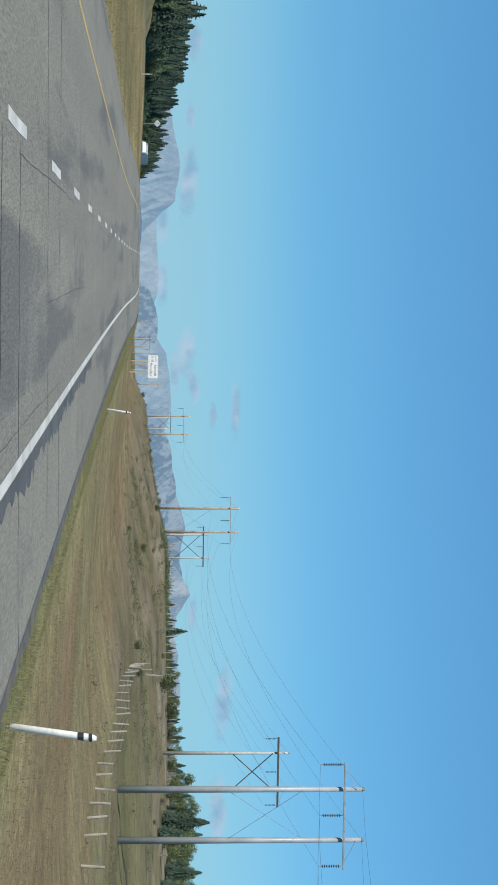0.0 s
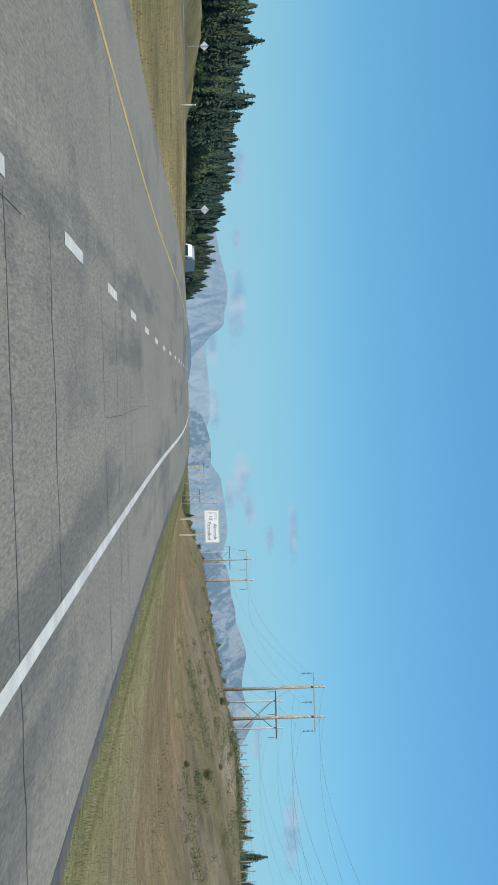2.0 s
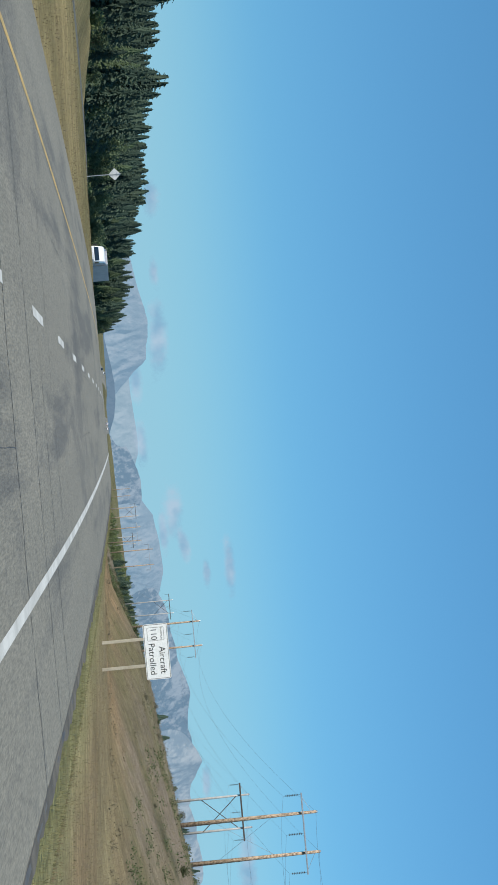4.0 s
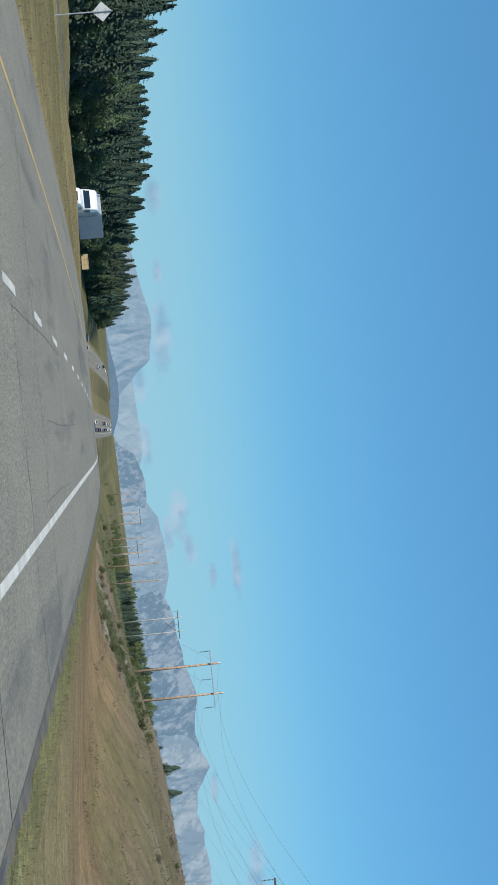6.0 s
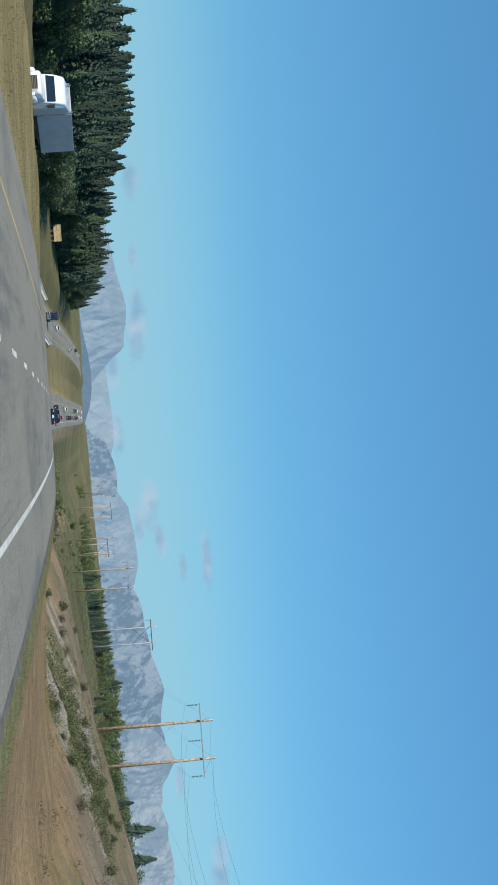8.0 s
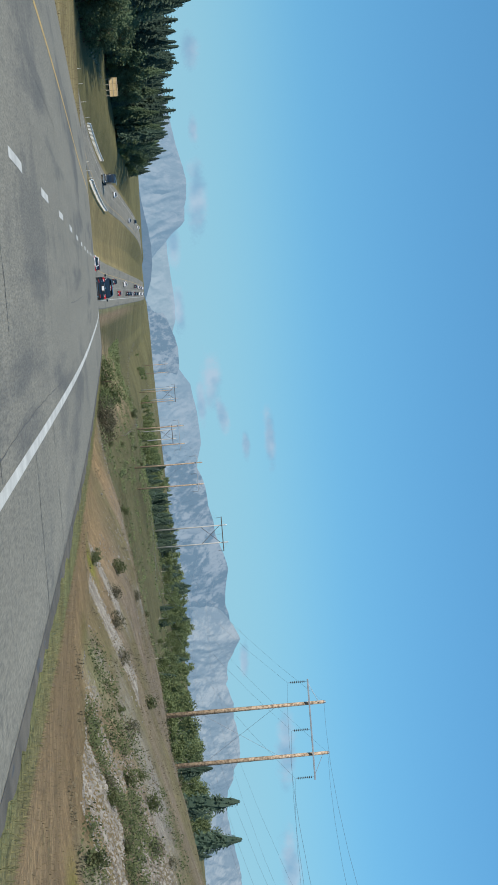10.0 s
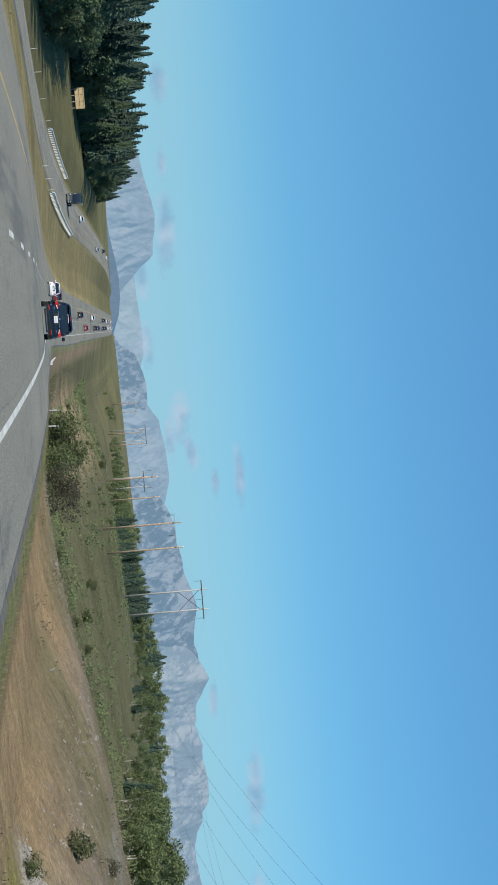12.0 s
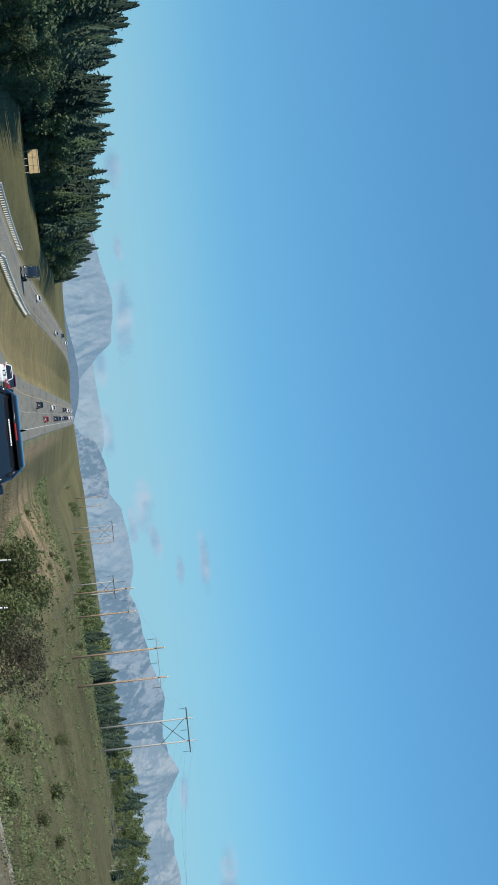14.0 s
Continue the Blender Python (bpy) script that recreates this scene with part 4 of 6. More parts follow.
for k in range(46):
    y = 262 + k * 19 + rf.uniform(-6, 6)
    set_tree(bushes[k % 3], edge_x(y) + rf.uniform(0.5, 3), y, rf.uniform(0.5, 1.35), rf.uniform(0, 360))


# ---- power lines ----
def hframe(x, sep, y, top, arm, wood, label, brace=True, arm_drop=1.35, thick=0.24, group="power line"):
    """Two poles, a crossarm with three insulator strings and an X brace, and earth-wire tips."""
    t = thing("power_pole", label, "power pole", group)
    low = min(land_at(x, y), land_at(x + sep, y))
    arm_z = top - arm_drop
    for k, px in enumerate((x, x + sep)):
        bm = bar(B(), (px, y, land_at(px, y) - 0.4), (px, y, top), thick, thick * 0.62, 10)
        pole = part("pole", bm, wood, t, smooth=True)
        part("cap", bar(B(), (px, y, top - 0.02), (px, y, top + 0.16), thick * 0.7, thick * 0.35, 8), GLASS_INS, pole)
    mid = x + sep / 2
    timber = wood is POLE_GREY
    part("crossarm", box(B(), (arm, 0.16, 0.26 if timber else 0.14), (mid, y - 0.2 - thick * 0.6, arm_z), 0.02), POLE_DARK if timber else STEEL, t)
    if brace:
        thin = not timber
        a, b = (arm_z - 3.0, max(arm_z - 3.0 - sep * 1.5, low + 1.5)) if thin else (arm_z - 0.7, max(arm_z - 0.7 - sep * 1.1, low + 3))
        rr, mat = (0.014, WIRE) if thin else (0.07, POLE_DARK)
        part("brace", bar(B(), (x, y - 0.18, a), (x + sep, y - 0.18, b), rr), mat, t)
        part("brace", bar(B(), (x, y + 0.18, b), (x + sep, y + 0.18, a), rr), mat, t)
    for s in (-1, 1):
        part("tie_rod", bar(B(), (mid + s * arm * 0.46, y - 0.2, arm_z), (mid + s * sep * 0.5, y - 0.2, min(arm_z + 0.9, top - 0.1)), 0.02), STEEL, t)
    for s in (-1, 0, 1):
        px = mid + s * arm * 0.475
        bm = bar(B(), (px, y - 0.2, arm_z - 0.1), (px, y - 0.2, arm_z - 1.75), 0.018, sides=6)
        for k in range(8):
            bar(bm, (px, y - 0.2, arm_z - 0.3 - 0.17 * k), (px, y - 0.2, arm_z - 0.37 - 0.17 * k), 0.13, 0.06, 10)
        part("insulator", bm, GLASS_INS, t)
    return [(mid + s * arm * 0.475, y - 0.2, arm_z - 1.8) for s in (-1, 0, 1)] + [(x, y, top), (x + sep, y, top)]


def tube(pts, r, sides=4):
    """One continuous round wire through the points."""
    rings = []
    for k, p in enumerate(pts):
        d = (Vector(pts[min(k + 1, len(pts) - 1)]) - Vector(pts[max(k - 1, 0)])).normalized()
        a = d.cross(Vector((0, 0, 1))).normalized()
        b = a.cross(d)
        rings.append([tuple(Vector(p) + a * r * math.cos(t) + b * r * math.sin(t)) for t in np.arange(sides) * 6.28319 / sides])
    return loft(B(), rings)


def cables(a, b, sag, label):
    t = thing("power_cable", label, "cable", "power line cables")
    for p, q in zip(a, b):
        n = 16
        pts = [Vector(p).lerp(Vector(q), k / n) - Vector((0, 0, 4 * sag * k / n * (1 - k / n))) for k in range(n + 1)]
        bm = tube(pts, 0.009)
        part("wire", bm, WIRE, t)


one = [hframe(*a) for a in [
    (32.5, 3.8, -45, 15.2, 8.0, POLE_STEEL, "tall smooth blue-grey H-frame power pole by the roadside fence", True, 1.35, 0.28),
    (38.7, 3.8, 133, 17.0, 8.0, POLE_STEEL, "tall smooth blue-grey H-frame power pole by the roadside fence", True, 1.35, 0.28),
    (42.8, 4.0, 312, 17.8, 8.2, POLE_TAN, "orange-brown wooden H-frame power pole on the hill"),
    (42.7, 4.7, 486, 14.4, 9.3, POLE_TAN, "weathered orange-brown H-frame power pole on the bank"),
    (51.0, 5.5, 795, 11.5, 9.6, POLE_TAN, "orange-brown wooden H-frame power pole in the meadow"),
    (48.0, 5.4, 880, 8.6, 9.4, POLE_TAN, "slim wooden H-frame power pole in the valley"),
    (56.3, 5.0, 1199, 9.0, 9.0, POLE_TAN, "slim wooden H-frame power pole in the valley"),
    (56.0, 5.0, 1460, 9.5, 9.0, POLE_TAN, "slim wooden H-frame power pole in the valley")]]
two = [hframe(*a) for a in [
    (64.6, 4.9, 238, 20.6, 9.3, POLE_GREY, "pale grey H-frame power pole with X brace"),
    (65.6, 5.4, 432, 17.9, 9.6, POLE_GREY, "pale grey H-frame power pole with X brace"),
    (76.8, 5.1, 864, 18.6, 10.2, POLE_GREY, "pale grey H-frame power pole above the meadow"),
    (63.6, 3.6, 1060, 7.6, 7.6, POLE_GREY, "distant pale H-frame power pole"),
    (60.0, 5.6, 1280, 12.0, 9.4, POLE_GREY, "distant pale H-frame power pole")]]
for line in (one, two):
    for a, b in zip(line, line[1:]):
        cables(a, b, min(4.6 * ((b[0][1] - a[0][1]) / 178) ** 2, 11.0), "thin aluminium cables slung between H-frame poles")


# ---- road furniture ----
def lettering(text, size, at, parent, name="lettering"):
    cu = bpy.data.curves.new("lettering", "FONT")
    cu.body, cu.size, cu.extrude = text, size, 0.002
    cu.align_x, cu.align_y = "CENTER", "CENTER"
    ob = bpy.data.objects.new("tmp", cu)
    scene.collection.objects.link(ob)
    me = bpy.data.meshes.new_from_object(ob.evaluated_get(bpy.context.evaluated_depsgraph_get()))
    bpy.data.objects.remove(ob)
    me.transform(Matrix.Translation(at) @ Matrix.Rotation(radians(90), 4, "X"))
    me.materials.clear()
    me.materials.append(SIGN_BLACK)
    return link(name, me, parent)


def rounded(w, h, at, r, y):
    """The outline of a plate with rounded corners, in the plane y."""
    pts = []
    for sx, sz, a0 in ((1, -1, -90), (1, 1, 0), (-1, 1, 90), (-1, -1, 180)):
        for k in range(6):
            a = radians(a0 + 18 * k)
            pts.append((at[0] + sx * (w / 2 - r) + r * math.cos(a), y, at[1] + sz * (h / 2 - r) + r * math.sin(a)))
    return pts


def rounded_border(w, h, at, r, y, wide):
    outer, inner = rounded(w, h, at, r, y), rounded(w - 2 * wide, h - 2 * wide, at, r - wide, y)
    bm = B()
    a, b = [bm.verts.new(p) for p in outer], [bm.verts.new(p) for p in inner]
    for i in range(len(a)):
        j = (i + 1) % len(a)
        bm.faces.new((a[i], a[j], b[j], b[i]))
    return bm


def speed_sign(x, y):
    z0 = 1.62
    w, h = 2.73, 1.2
    t = thing("road_sign", "white aircraft-patrolled speed sign on two timber posts", "road sign")
    cx, cz = x + w / 2, z0 + h / 2
    panel = part("panel", loft(B(), [rounded(w, h, (cx, cz), 0.09, y - 0.01), rounded(w, h, (cx, cz), 0.09, y + 0.01)]), SIGN_WHITE, t)
    part("border", rounded_border(w - 0.06, h - 0.06, (cx, cz), 0.07, y - 0.0125, 0.02), SIGN_BLACK, panel)
    bx = x + 0.50
    part("limit_frame", rounded_border(0.66, 0.82, (bx, cz), 0.05, y - 0.0125, 0.015), SIGN_BLACK, panel)
    lettering("MAXIMUM", 0.13, (bx, y - 0.013, cz + 0.27), panel)
    lettering("110", 0.40, (bx, y - 0.013, cz - 0.10), panel)
    lettering("Aircraft", 0.43, (x + 1.80, y - 0.013, cz + 0.25), panel)
    lettering("Patrolled", 0.43, (x + 1.72, y - 0.013, cz - 0.25), panel)
    for fx in (0.26, 0.74):
        px = x + w * fx
        g = land_at(px, y + 0.09) - 0.3
        part("post", box(B(), (0.14, 0.14, z0 + h - 0.15 - g), (px, y + 0.085, (z0 + h - 0.15 + g) / 2), 0.01), WOOD_POST, t)
    for px in (x + w * 0.26, x + w * 0.74):
        for pz in (z0 + 0.2, z0 + h - 0.2):
            part("bolt", bar(B(), (px, y - 0.018, pz), (px, y + 0.02, pz), 0.012), STEEL, t)
    return t


speed_sign(11.95, 218.5)


def delineator(x, y, h=1.05, lean=0.0, group="roadside marker posts", sink=0.0):
    t = thing("marker_post", "white plastic roadside marker post with black band", "marker post", group)
    z = land_at(x, y) - sink
    rings = []
    for k, (zz, w) in enumerate(((-0.25, 0.046), (h - 0.05, 0.044), (h, 0.026))):
        rings.append([(x + w * math.cos(a) + lean * zz, y + w * 0.55 * math.sin(a), z + zz) for a in np.linspace(0, 6.283, 9)[:-1]])
    part("stem", loft(B(), rings), POST_WHITE, t, smooth=True)
    for z0, z1 in ((h - 0.22, h - 0.15), (h - 0.09, h - 0.05)):
        part("band", loft(B(), [[(x + 0.049 * math.cos(a) + lean * zz, y + 0.030 * math.sin(a), z + zz) for a in np.linspace(0, 6.283, 9)[:-1]] for zz in (z0, z1)]), BLACK, t, "black reflective band")
    return t


for x, y, h in ((5.35, 21.6, 1.0), (6.75, 82, 1.05), (12.1, 528, 1.65), (12.2, 555, 1.65)):
    delineator(x, y, h, 0.14 if y < 100 else 0.06)
delineator(-17.6, 190, 1.05)
for y in (640, 665, 700, 735):
    delineator(float(left_x(y)) - 8.2, y, 1.0)
for y in (650, 676, 702):
    delineator(float(left_x(y)) + 6.8, y, 1.0)


def diamond(x, y, top, size):
    t = thing("diamond_sign", "bare alloy back of a diamond sign on a steel post", "road sign", "diamond signs")
    g = land_at(x, y)
    part("post", box(B(), (0.06, 0.06, top - g + 0.3), (x, y - 0.05, (top + g - 0.3) / 2), 0.006), STEEL, t)
    rot = Matrix.Rotation(radians(45), 3, "Y")
    part("plate", box(B(), (size, 0.012, size), (x, y, top - size * 0.7), 0.004, rot), SIGN_BACK, t)
    for dz in (-0.2, 0.2):
        part("bracket", box(B(), (0.3, 0.02, 0.04), (x, y - 0.016, top - size * 0.7 + dz)), STEEL, t)


diamond(-19.7, 295, 3.75, 0.78)
diamond(-37.5, 282, 4.0, 0.78)


RAIL = surface("weathered_zinc_rail", (0.62, 0.62, 0.60), (0.74, 0.74, 0.72), 0.5, 1.5, 20)


def guardrail(ys, xf, zf, off, side, label, metal=RAIL, wood=FENCE_WOOD):
    t = thing("guardrail", label, "guardrail", "guardrails")
    prof = [(0.0, 0.44), (0.07, 0.49), (0.0, 0.56), (0.0, 0.62), (0.07, 0.69), (0.0, 0.75)]
    bm, last = B(), None
    for k, y in enumerate(ys):
        drop = 0.45 if k in (0, len(ys) - 1) else 0.0
        x, z = float(xf(y)) + off, float(zf(y)) - drop
        row = [bm.verts.new((x + side * a, y, z + b)) for a, b in prof] + [bm.verts.new((x - side * 0.10 + side * a, y, z + b)) for a, b in reversed(prof)]
        if last:
            n = len(row)
            for i in range(n):
                bm.faces.new((last[i], last[(i + 1) % n], row[(i + 1) % n], row[i]))
        last = row
    part("rail", bm, metal, t)
    for y in ys[1:-1]:
        x = float(xf(y)) + off - side * 0.12
        z = float(zf(y))
        part("post", box(B(), (0.16, 0.16, 1.1), (x, y, z + 0.25), 0.01), wood, t)


def cable_barrier(ys, off):
    """Low white posts beside the pavement with one sagging dark cable."""
    t = thing("cable_barrier", "low white posts with a dark cable beside the pavement", "barrier")
    tops = []
    for y in ys:
        x = float(road_x(y)) + off
        z = land_at(x, y)
        part("post", box(B(), (0.10, 0.10, 0.55), (x, y, z + 0.02), 0.015), POST_WHITE, t)
        tops.append((x, y + 0.07, z + 0.22))
    part("cable", tube(tops, 0.02), BLACK, t)


cable_barrier(np.arange(596, 690, 10.0), 6.0)
guardrail(np.arange(742, 876, 3.8), left_x, left_z, -LEFT_HALF - 2.0, 1, "galvanised guardrail with white-faced posts beside the far carriageway", RAIL, POST_WHITE)
guardrail(np.arange(708, 876, 3.8), left_x, left_z, LEFT_HALF + 1.1, -1, "galvanised guardrail with white-faced posts along the median", RAIL, POST_WHITE)


def billboard(x, y, w, h, z0):
    t = thing("billboard", "bare plywood back of a roadside billboard at the forest edge", "billboard")
    for i in range(3):
        for j in range(2):
            part("panel", box(B(), (w / 3 - 0.06, 0.05, h / 2 - 0.06), (x + w * (i + 0.5) / 3, y, z0 + h * (j + 0.5) / 2), 0.01), WOOD_BOARD, t)
    for i in range(4):
        px = x + w * (0.06 + 0.88 * i / 3)
        g = land_at(px, y + 0.15) - 0.4
        part("post", box(B(), (0.18, 0.18, z0 + h - g), (px, y + 0.13, (z0 + h + g) / 2), 0.01), WOOD_POST, t)
    for j in range(3):
        part("rail", box(B(), (w, 0.09, 0.14), (x + w / 2, y - 0.075, z0 + h * (0.06 + 0.44 * j)), 0.01), WOOD_POST, t)


billboard(-60.8, 925, 6.0, 2.7, -5.5)


GREY_WOOD = surface("weathered_grey_wood", (0.25, 0.225, 0.18), (0.38, 0.345, 0.28), 0.9, 1.5, 14, 0.01)


def fence(path, step, h, label, wood=WOOD_POST):
    """Round timber posts with three wires, following the ground."""
    t = thing("fence", label, "fence", "wire fences")
    r = random.Random(len(path) * 7 + int(path[0][1]))
    pts = []
    for (x0, y0), (x1, y1) in zip(path, path[1:]):
        n = max(1, int(math.hypot(x1 - x0, y1 - y0) / step))
        pts += [(x0 + (x1 - x0) * k / n, y0 + (y1 - y0) * k / n) for k in range(n)]
    pts.append(path[-1])
    tops = []
    for x, y in pts:
        z, lx = land_at(x, y), r.uniform(-0.12, 0.12)
        hh = h * r.uniform(0.85, 1.12)
        part("post", bar(B(), (x, y, z - 0.3), (x + lx, y + r.uniform(-0.05, 0.05), z + hh), 0.07, 0.06, 7), wood, t)
        tops.append((x, y, z))
    for f in (0.4, 0.65, 0.9):
        part("wire", tube([(p[0], p[1] - 0.075, p[2] + h * f) for p in tops], 0.008), WIRE, t)


fence([(22.8, 50), (24.0, 76), (28.0, 106), (31.8, 138), (34.8, 156), (41.0, 185)], 3.9, 0.92, "old timber-post wire fence along the verge", GREY_WOOD)
fence([(41.6, 187.5), (45.5, 200), (48.7, 213)], 6.5, 1.3, "old timber-post wire fence on the slope", GREY_WOOD)
fence([(43, 279), (49, 269), (57, 264), (66, 266), (76, 276), (88, 296)], 1.15, 1.5, "weathered post fence along the hill crest", GREY_WOOD)
fence([(58, 330), (62, 380), (66, 440), (70, 500)], 5.5, 1.2, "timber-post wire fence along the hilltop")
fence([(40.5, 770), (42, 800), (44, 850), (46, 910), (45, 980), (40, 1120), (36, 1290)], 11.0, 1.2, "old dark timber-post wire fence crossing the meadow", FENCE_WOOD)
fence([(27, 742), (31, 760), (36, 768), (40.5, 770)], 7.0, 1.2, "old dark timber-post wire fence in the meadow", FENCE_WOOD)
fence([(-52, 700), (-54, 760), (-54.5, 830), (-53, 900)], 14.0, 1.1, "old dark timber-post wire fence below the forest", FENCE_WOOD)


# ---- vehicles ----
def paint(name, col, rough=0.25):
    m = plain(name, col, rough, 0.0, 0.9)
    return m


CAR_GLASS = plain("dark_car_glass", (0.010, 0.013, 0.018), 0.04, 0.0, 1.0)
CAR_GLASS.node_tree.nodes["Principled BSDF"].inputs["IOR"].default_value = 1.75
TYRE = surface("tyre_rubber", (0.02, 0.02, 0.02), (0.03, 0.03, 0.03), 0.85, 6, 40)
ALLOY = plain("alloy_rim", (0.55, 0.56, 0.57), 0.3, 0.8)
CHROME = plain("chrome_trim", (0.75, 0.76, 0.78), 0.12, 1.0)
RED_LENS = plain("red_lens", (0.50, 0.010, 0.012), 0.2, 0.0, 0.3)
PLATE = plain("white_plate", (0.75, 0.76, 0.76), 0.4)
TRIM = plain("black_plastic", (0.016, 0.016, 0.017), 0.5)
NAVY = paint("dark_navy_paint", (0.006, 0.008, 0.012), 0.16)
WHITE_CAR = paint("white_car_paint", (0.74, 0.75, 0.75))
SILVER_CAR = paint("silver_car_paint", (0.45, 0.46, 0.47))
MAROON = paint("maroon_car_paint", (0.16, 0.022, 0.020))
RED_CAR = paint("red_car_paint", (0.40, 0.03, 0.025))
DARK_CAR = paint("black_car_paint", (0.018, 0.019, 0.021))
BOX_GREY = surface("grey_trailer_sheet", (0.36, 0.38, 0.42), (0.44, 0.46, 0.49), 0.5, 1, 10)


def ring(y, half_low, half_high, z0, z1, r=0.12):
    """A rounded cross-section of a car body."""
    pts = []
    for sx, zz, h in ((1, z0, half_low), (1, z1, half_high), (-1, z1, half_high), (-1, z0, half_low)):
        cx, cz = sx * (h - r), (z0 + r if zz == z0 else z1 - r)
        a0 = {(1, z0): -90, (1, z1): 0, (-1, z1): 90, (-1, z0): 180}[(sx, zz)]
        for k in range(4):
            a = radians(a0 + 30 * k)
            pts.append((cx + r * math.cos(a), y, cz + r * math.sin(a)))
    return pts


def wheel(t, x, y, rad, wide, s):
    w = part("wheel", bar(B(), (x - s * wide / 2, y, rad), (x + s * wide / 2, y, rad), rad, rad, 22), TYRE, t)
    bm = bar(B(), (x + s * wide * 0.42, y, rad), (x + s * (wide / 2 + 0.012), y, rad), rad * 0.66, rad * 0.60, 18)
    for k in range(5):
        a = k * 1.2566
        box(bm, (0.02, rad * 0.14, rad * 0.5), (x + s * (wide / 2 + 0.015), y + math.sin(a) * rad * 0.34, rad + math.cos(a) * rad * 0.34), 0, Matrix.Rotation(-a, 3, "X"))
    part("rim", bm, ALLOY, w)


def slab(bm, outline, y0, y1, shrink=0.9):
    """A lens or panel from an (x, z) outline, from its back at y1 to a slightly smaller face at y0."""
    cx, cz = sum(p[0] for p in outline) / len(outline), sum(p[1] for p in outline) / len(outline)
    back = [(x, y1, z) for x, z in outline]
    mid = [(x, (y0 + y1) / 2, z) for x, z in outline]
    face = [(cx + (x - cx) * shrink, y0, cz + (z - cz) * shrink) for x, z in outline]
    return loft(bm, [face, mid, back])


def car(name, label, body, kind="suv", L=4.75, W=1.92, H=1.66, category="car", detail=True, group=""):
    """A road car facing +y with its tail at the origin."""
    t = thing(name, label, category, group)
    belt, sill, hw = H * (0.64 if kind == "suv" else 0.60), 0.30, W / 2
    hull = [(0.0, hw * 0.74, hw * 0.72, sill + 0.16, belt - 0.20, 0.10), (0.03, hw * 0.84, hw * 0.82, sill + 0.08, belt - 0.10, 0.13), (0.10, hw * 0.92, hw * 0.89, sill + 0.02, belt - 0.03, 0.17), (0.24, hw * 0.97, hw * 0.93, sill - 0.02, belt, 0.19), (0.55, hw, hw * 0.95, sill - 0.04, belt, 0.19),
            (L * 0.5, hw, hw * 0.95, sill - 0.06, belt, 0.17), (L * 0.72, hw, hw * 0.94, sill - 0.04, belt - 0.02, 0.17), (L * 0.9, hw * 0.96, hw * 0.88, sill, belt - 0.16, 0.17), (L, hw * 0.76, hw * 0.68, sill + 0.1, belt - 0.30, 0.14)]
    part("body", loft(B(), [ring(*r) for r in hull]), body, t, smooth=True)
    tail = {"suv": 0.14, "sedan": 0.95, "pickup": 1.95}[kind]
    lean = {"suv": 0.42, "sedan": 0.55, "pickup": 0.12}[kind]
    top = H - 0.05
    cab = [(tail, hw * 0.87, hw * 0.86, belt - 0.08, belt + 0.03, 0.05), (tail + lean * 0.5, hw * 0.88, hw * 0.78, belt - 0.08, belt + (top - belt) * 0.55, 0.12), (tail + lean, hw * 0.88, hw * 0.68, belt - 0.08, top - 0.05, 0.13), (tail + lean + 0.3, hw * 0.88, hw * 0.68, belt - 0.08, top, 0.13),
           (L * 0.56, hw * 0.88, hw * 0.68, belt - 0.08, top, 0.13), (L * 0.62, hw * 0.87, hw * 0.67, belt - 0.08, top - 0.06, 0.12), (L * 0.76, hw * 0.85, hw * 0.83, belt - 0.08, belt + 0.02, 0.04)]
    part("window_glass", loft(B(), [ring(*r) for r in cab]), CAR_GLASS, t, "dark tinted glass", smooth=True)
    y0 = tail + lean
    roof = [(y0 - 0.16, hw * 0.64, hw * 0.61, top - 0.075, top - 0.035, 0.018), (y0 - 0.02, hw * 0.68, hw * 0.65, top - 0.08, top + 0.01, 0.03), (y0 + 0.2, hw * 0.70, hw * 0.65, top - 0.08, top + 0.035, 0.05), (L * 0.5, hw * 0.70, hw * 0.65, top - 0.08, top + 0.04, 0.05), (L * 0.615, hw * 0.68, hw * 0.64, top - 0.10, top - 0.03, 0.03)]
    part("roof", loft(B(), [ring(*r) for r in roof]), body, t, smooth=True)
    for s in (-1, 1):
        bm = B()
        bar(bm, (s * hw * 0.845, tail + 0.01, belt - 0.02), (s * hw * 0.775, tail + lean * 0.5, belt + (top - belt) * 0.5), 0.065, 0.06, 8)
        bar(bm, (s * hw * 0.775, tail + lean * 0.5, belt + (top - belt) * 0.5), (s * hw * 0.64, y0 + 0.03, top - 0.05), 0.06, 0.05, 8)
        part("pillar", bm, body, t, smooth=True)
        part("pillar", bar(B(), (s * hw * 0.85, L * 0.755, belt), (s * hw * 0.67, L * 0.615, top - 0.05), 0.04, 0.04, 6), body, t)
        part("pillar", bar(B(), (s * hw * 0.87, L * 0.40, belt), (s * hw * 0.70, L * 0.41, top - 0.03), 0.05, 0.05, 6), body, t)
    for s in (-1, 1):
        for wy in (L * 0.19, L * 0.80):
            wheel(t, s * (hw - 0.13), wy, 0.36 * H / 1.66, 0.24, s)
        bm = B()
        slab(bm, [(s * hw * q, belt + w) for q, w in ((0.53, -0.10), (0.53, -0.165), (0.72, -0.215), (0.92, -0.235), (0.95, -0.19), (0.91, -0.08), (0.74, -0.07))][::s], 0.0, 0.30, 0.93)
        lamp = part("tail_lamp", bm, RED_LENS, t, "red wrap-round tail lamp")
        if detail:
            part("reverse_lens", slab(B(), [(s * hw * q, belt + w) for q, w in ((0.53, -0.125), (0.53, -0.142), (0.72, -0.195), (0.76, -0.195), (0.72, -0.150))][::s], -0.006, 0.02, 0.9), PLATE, lamp, "pale reversing lens")
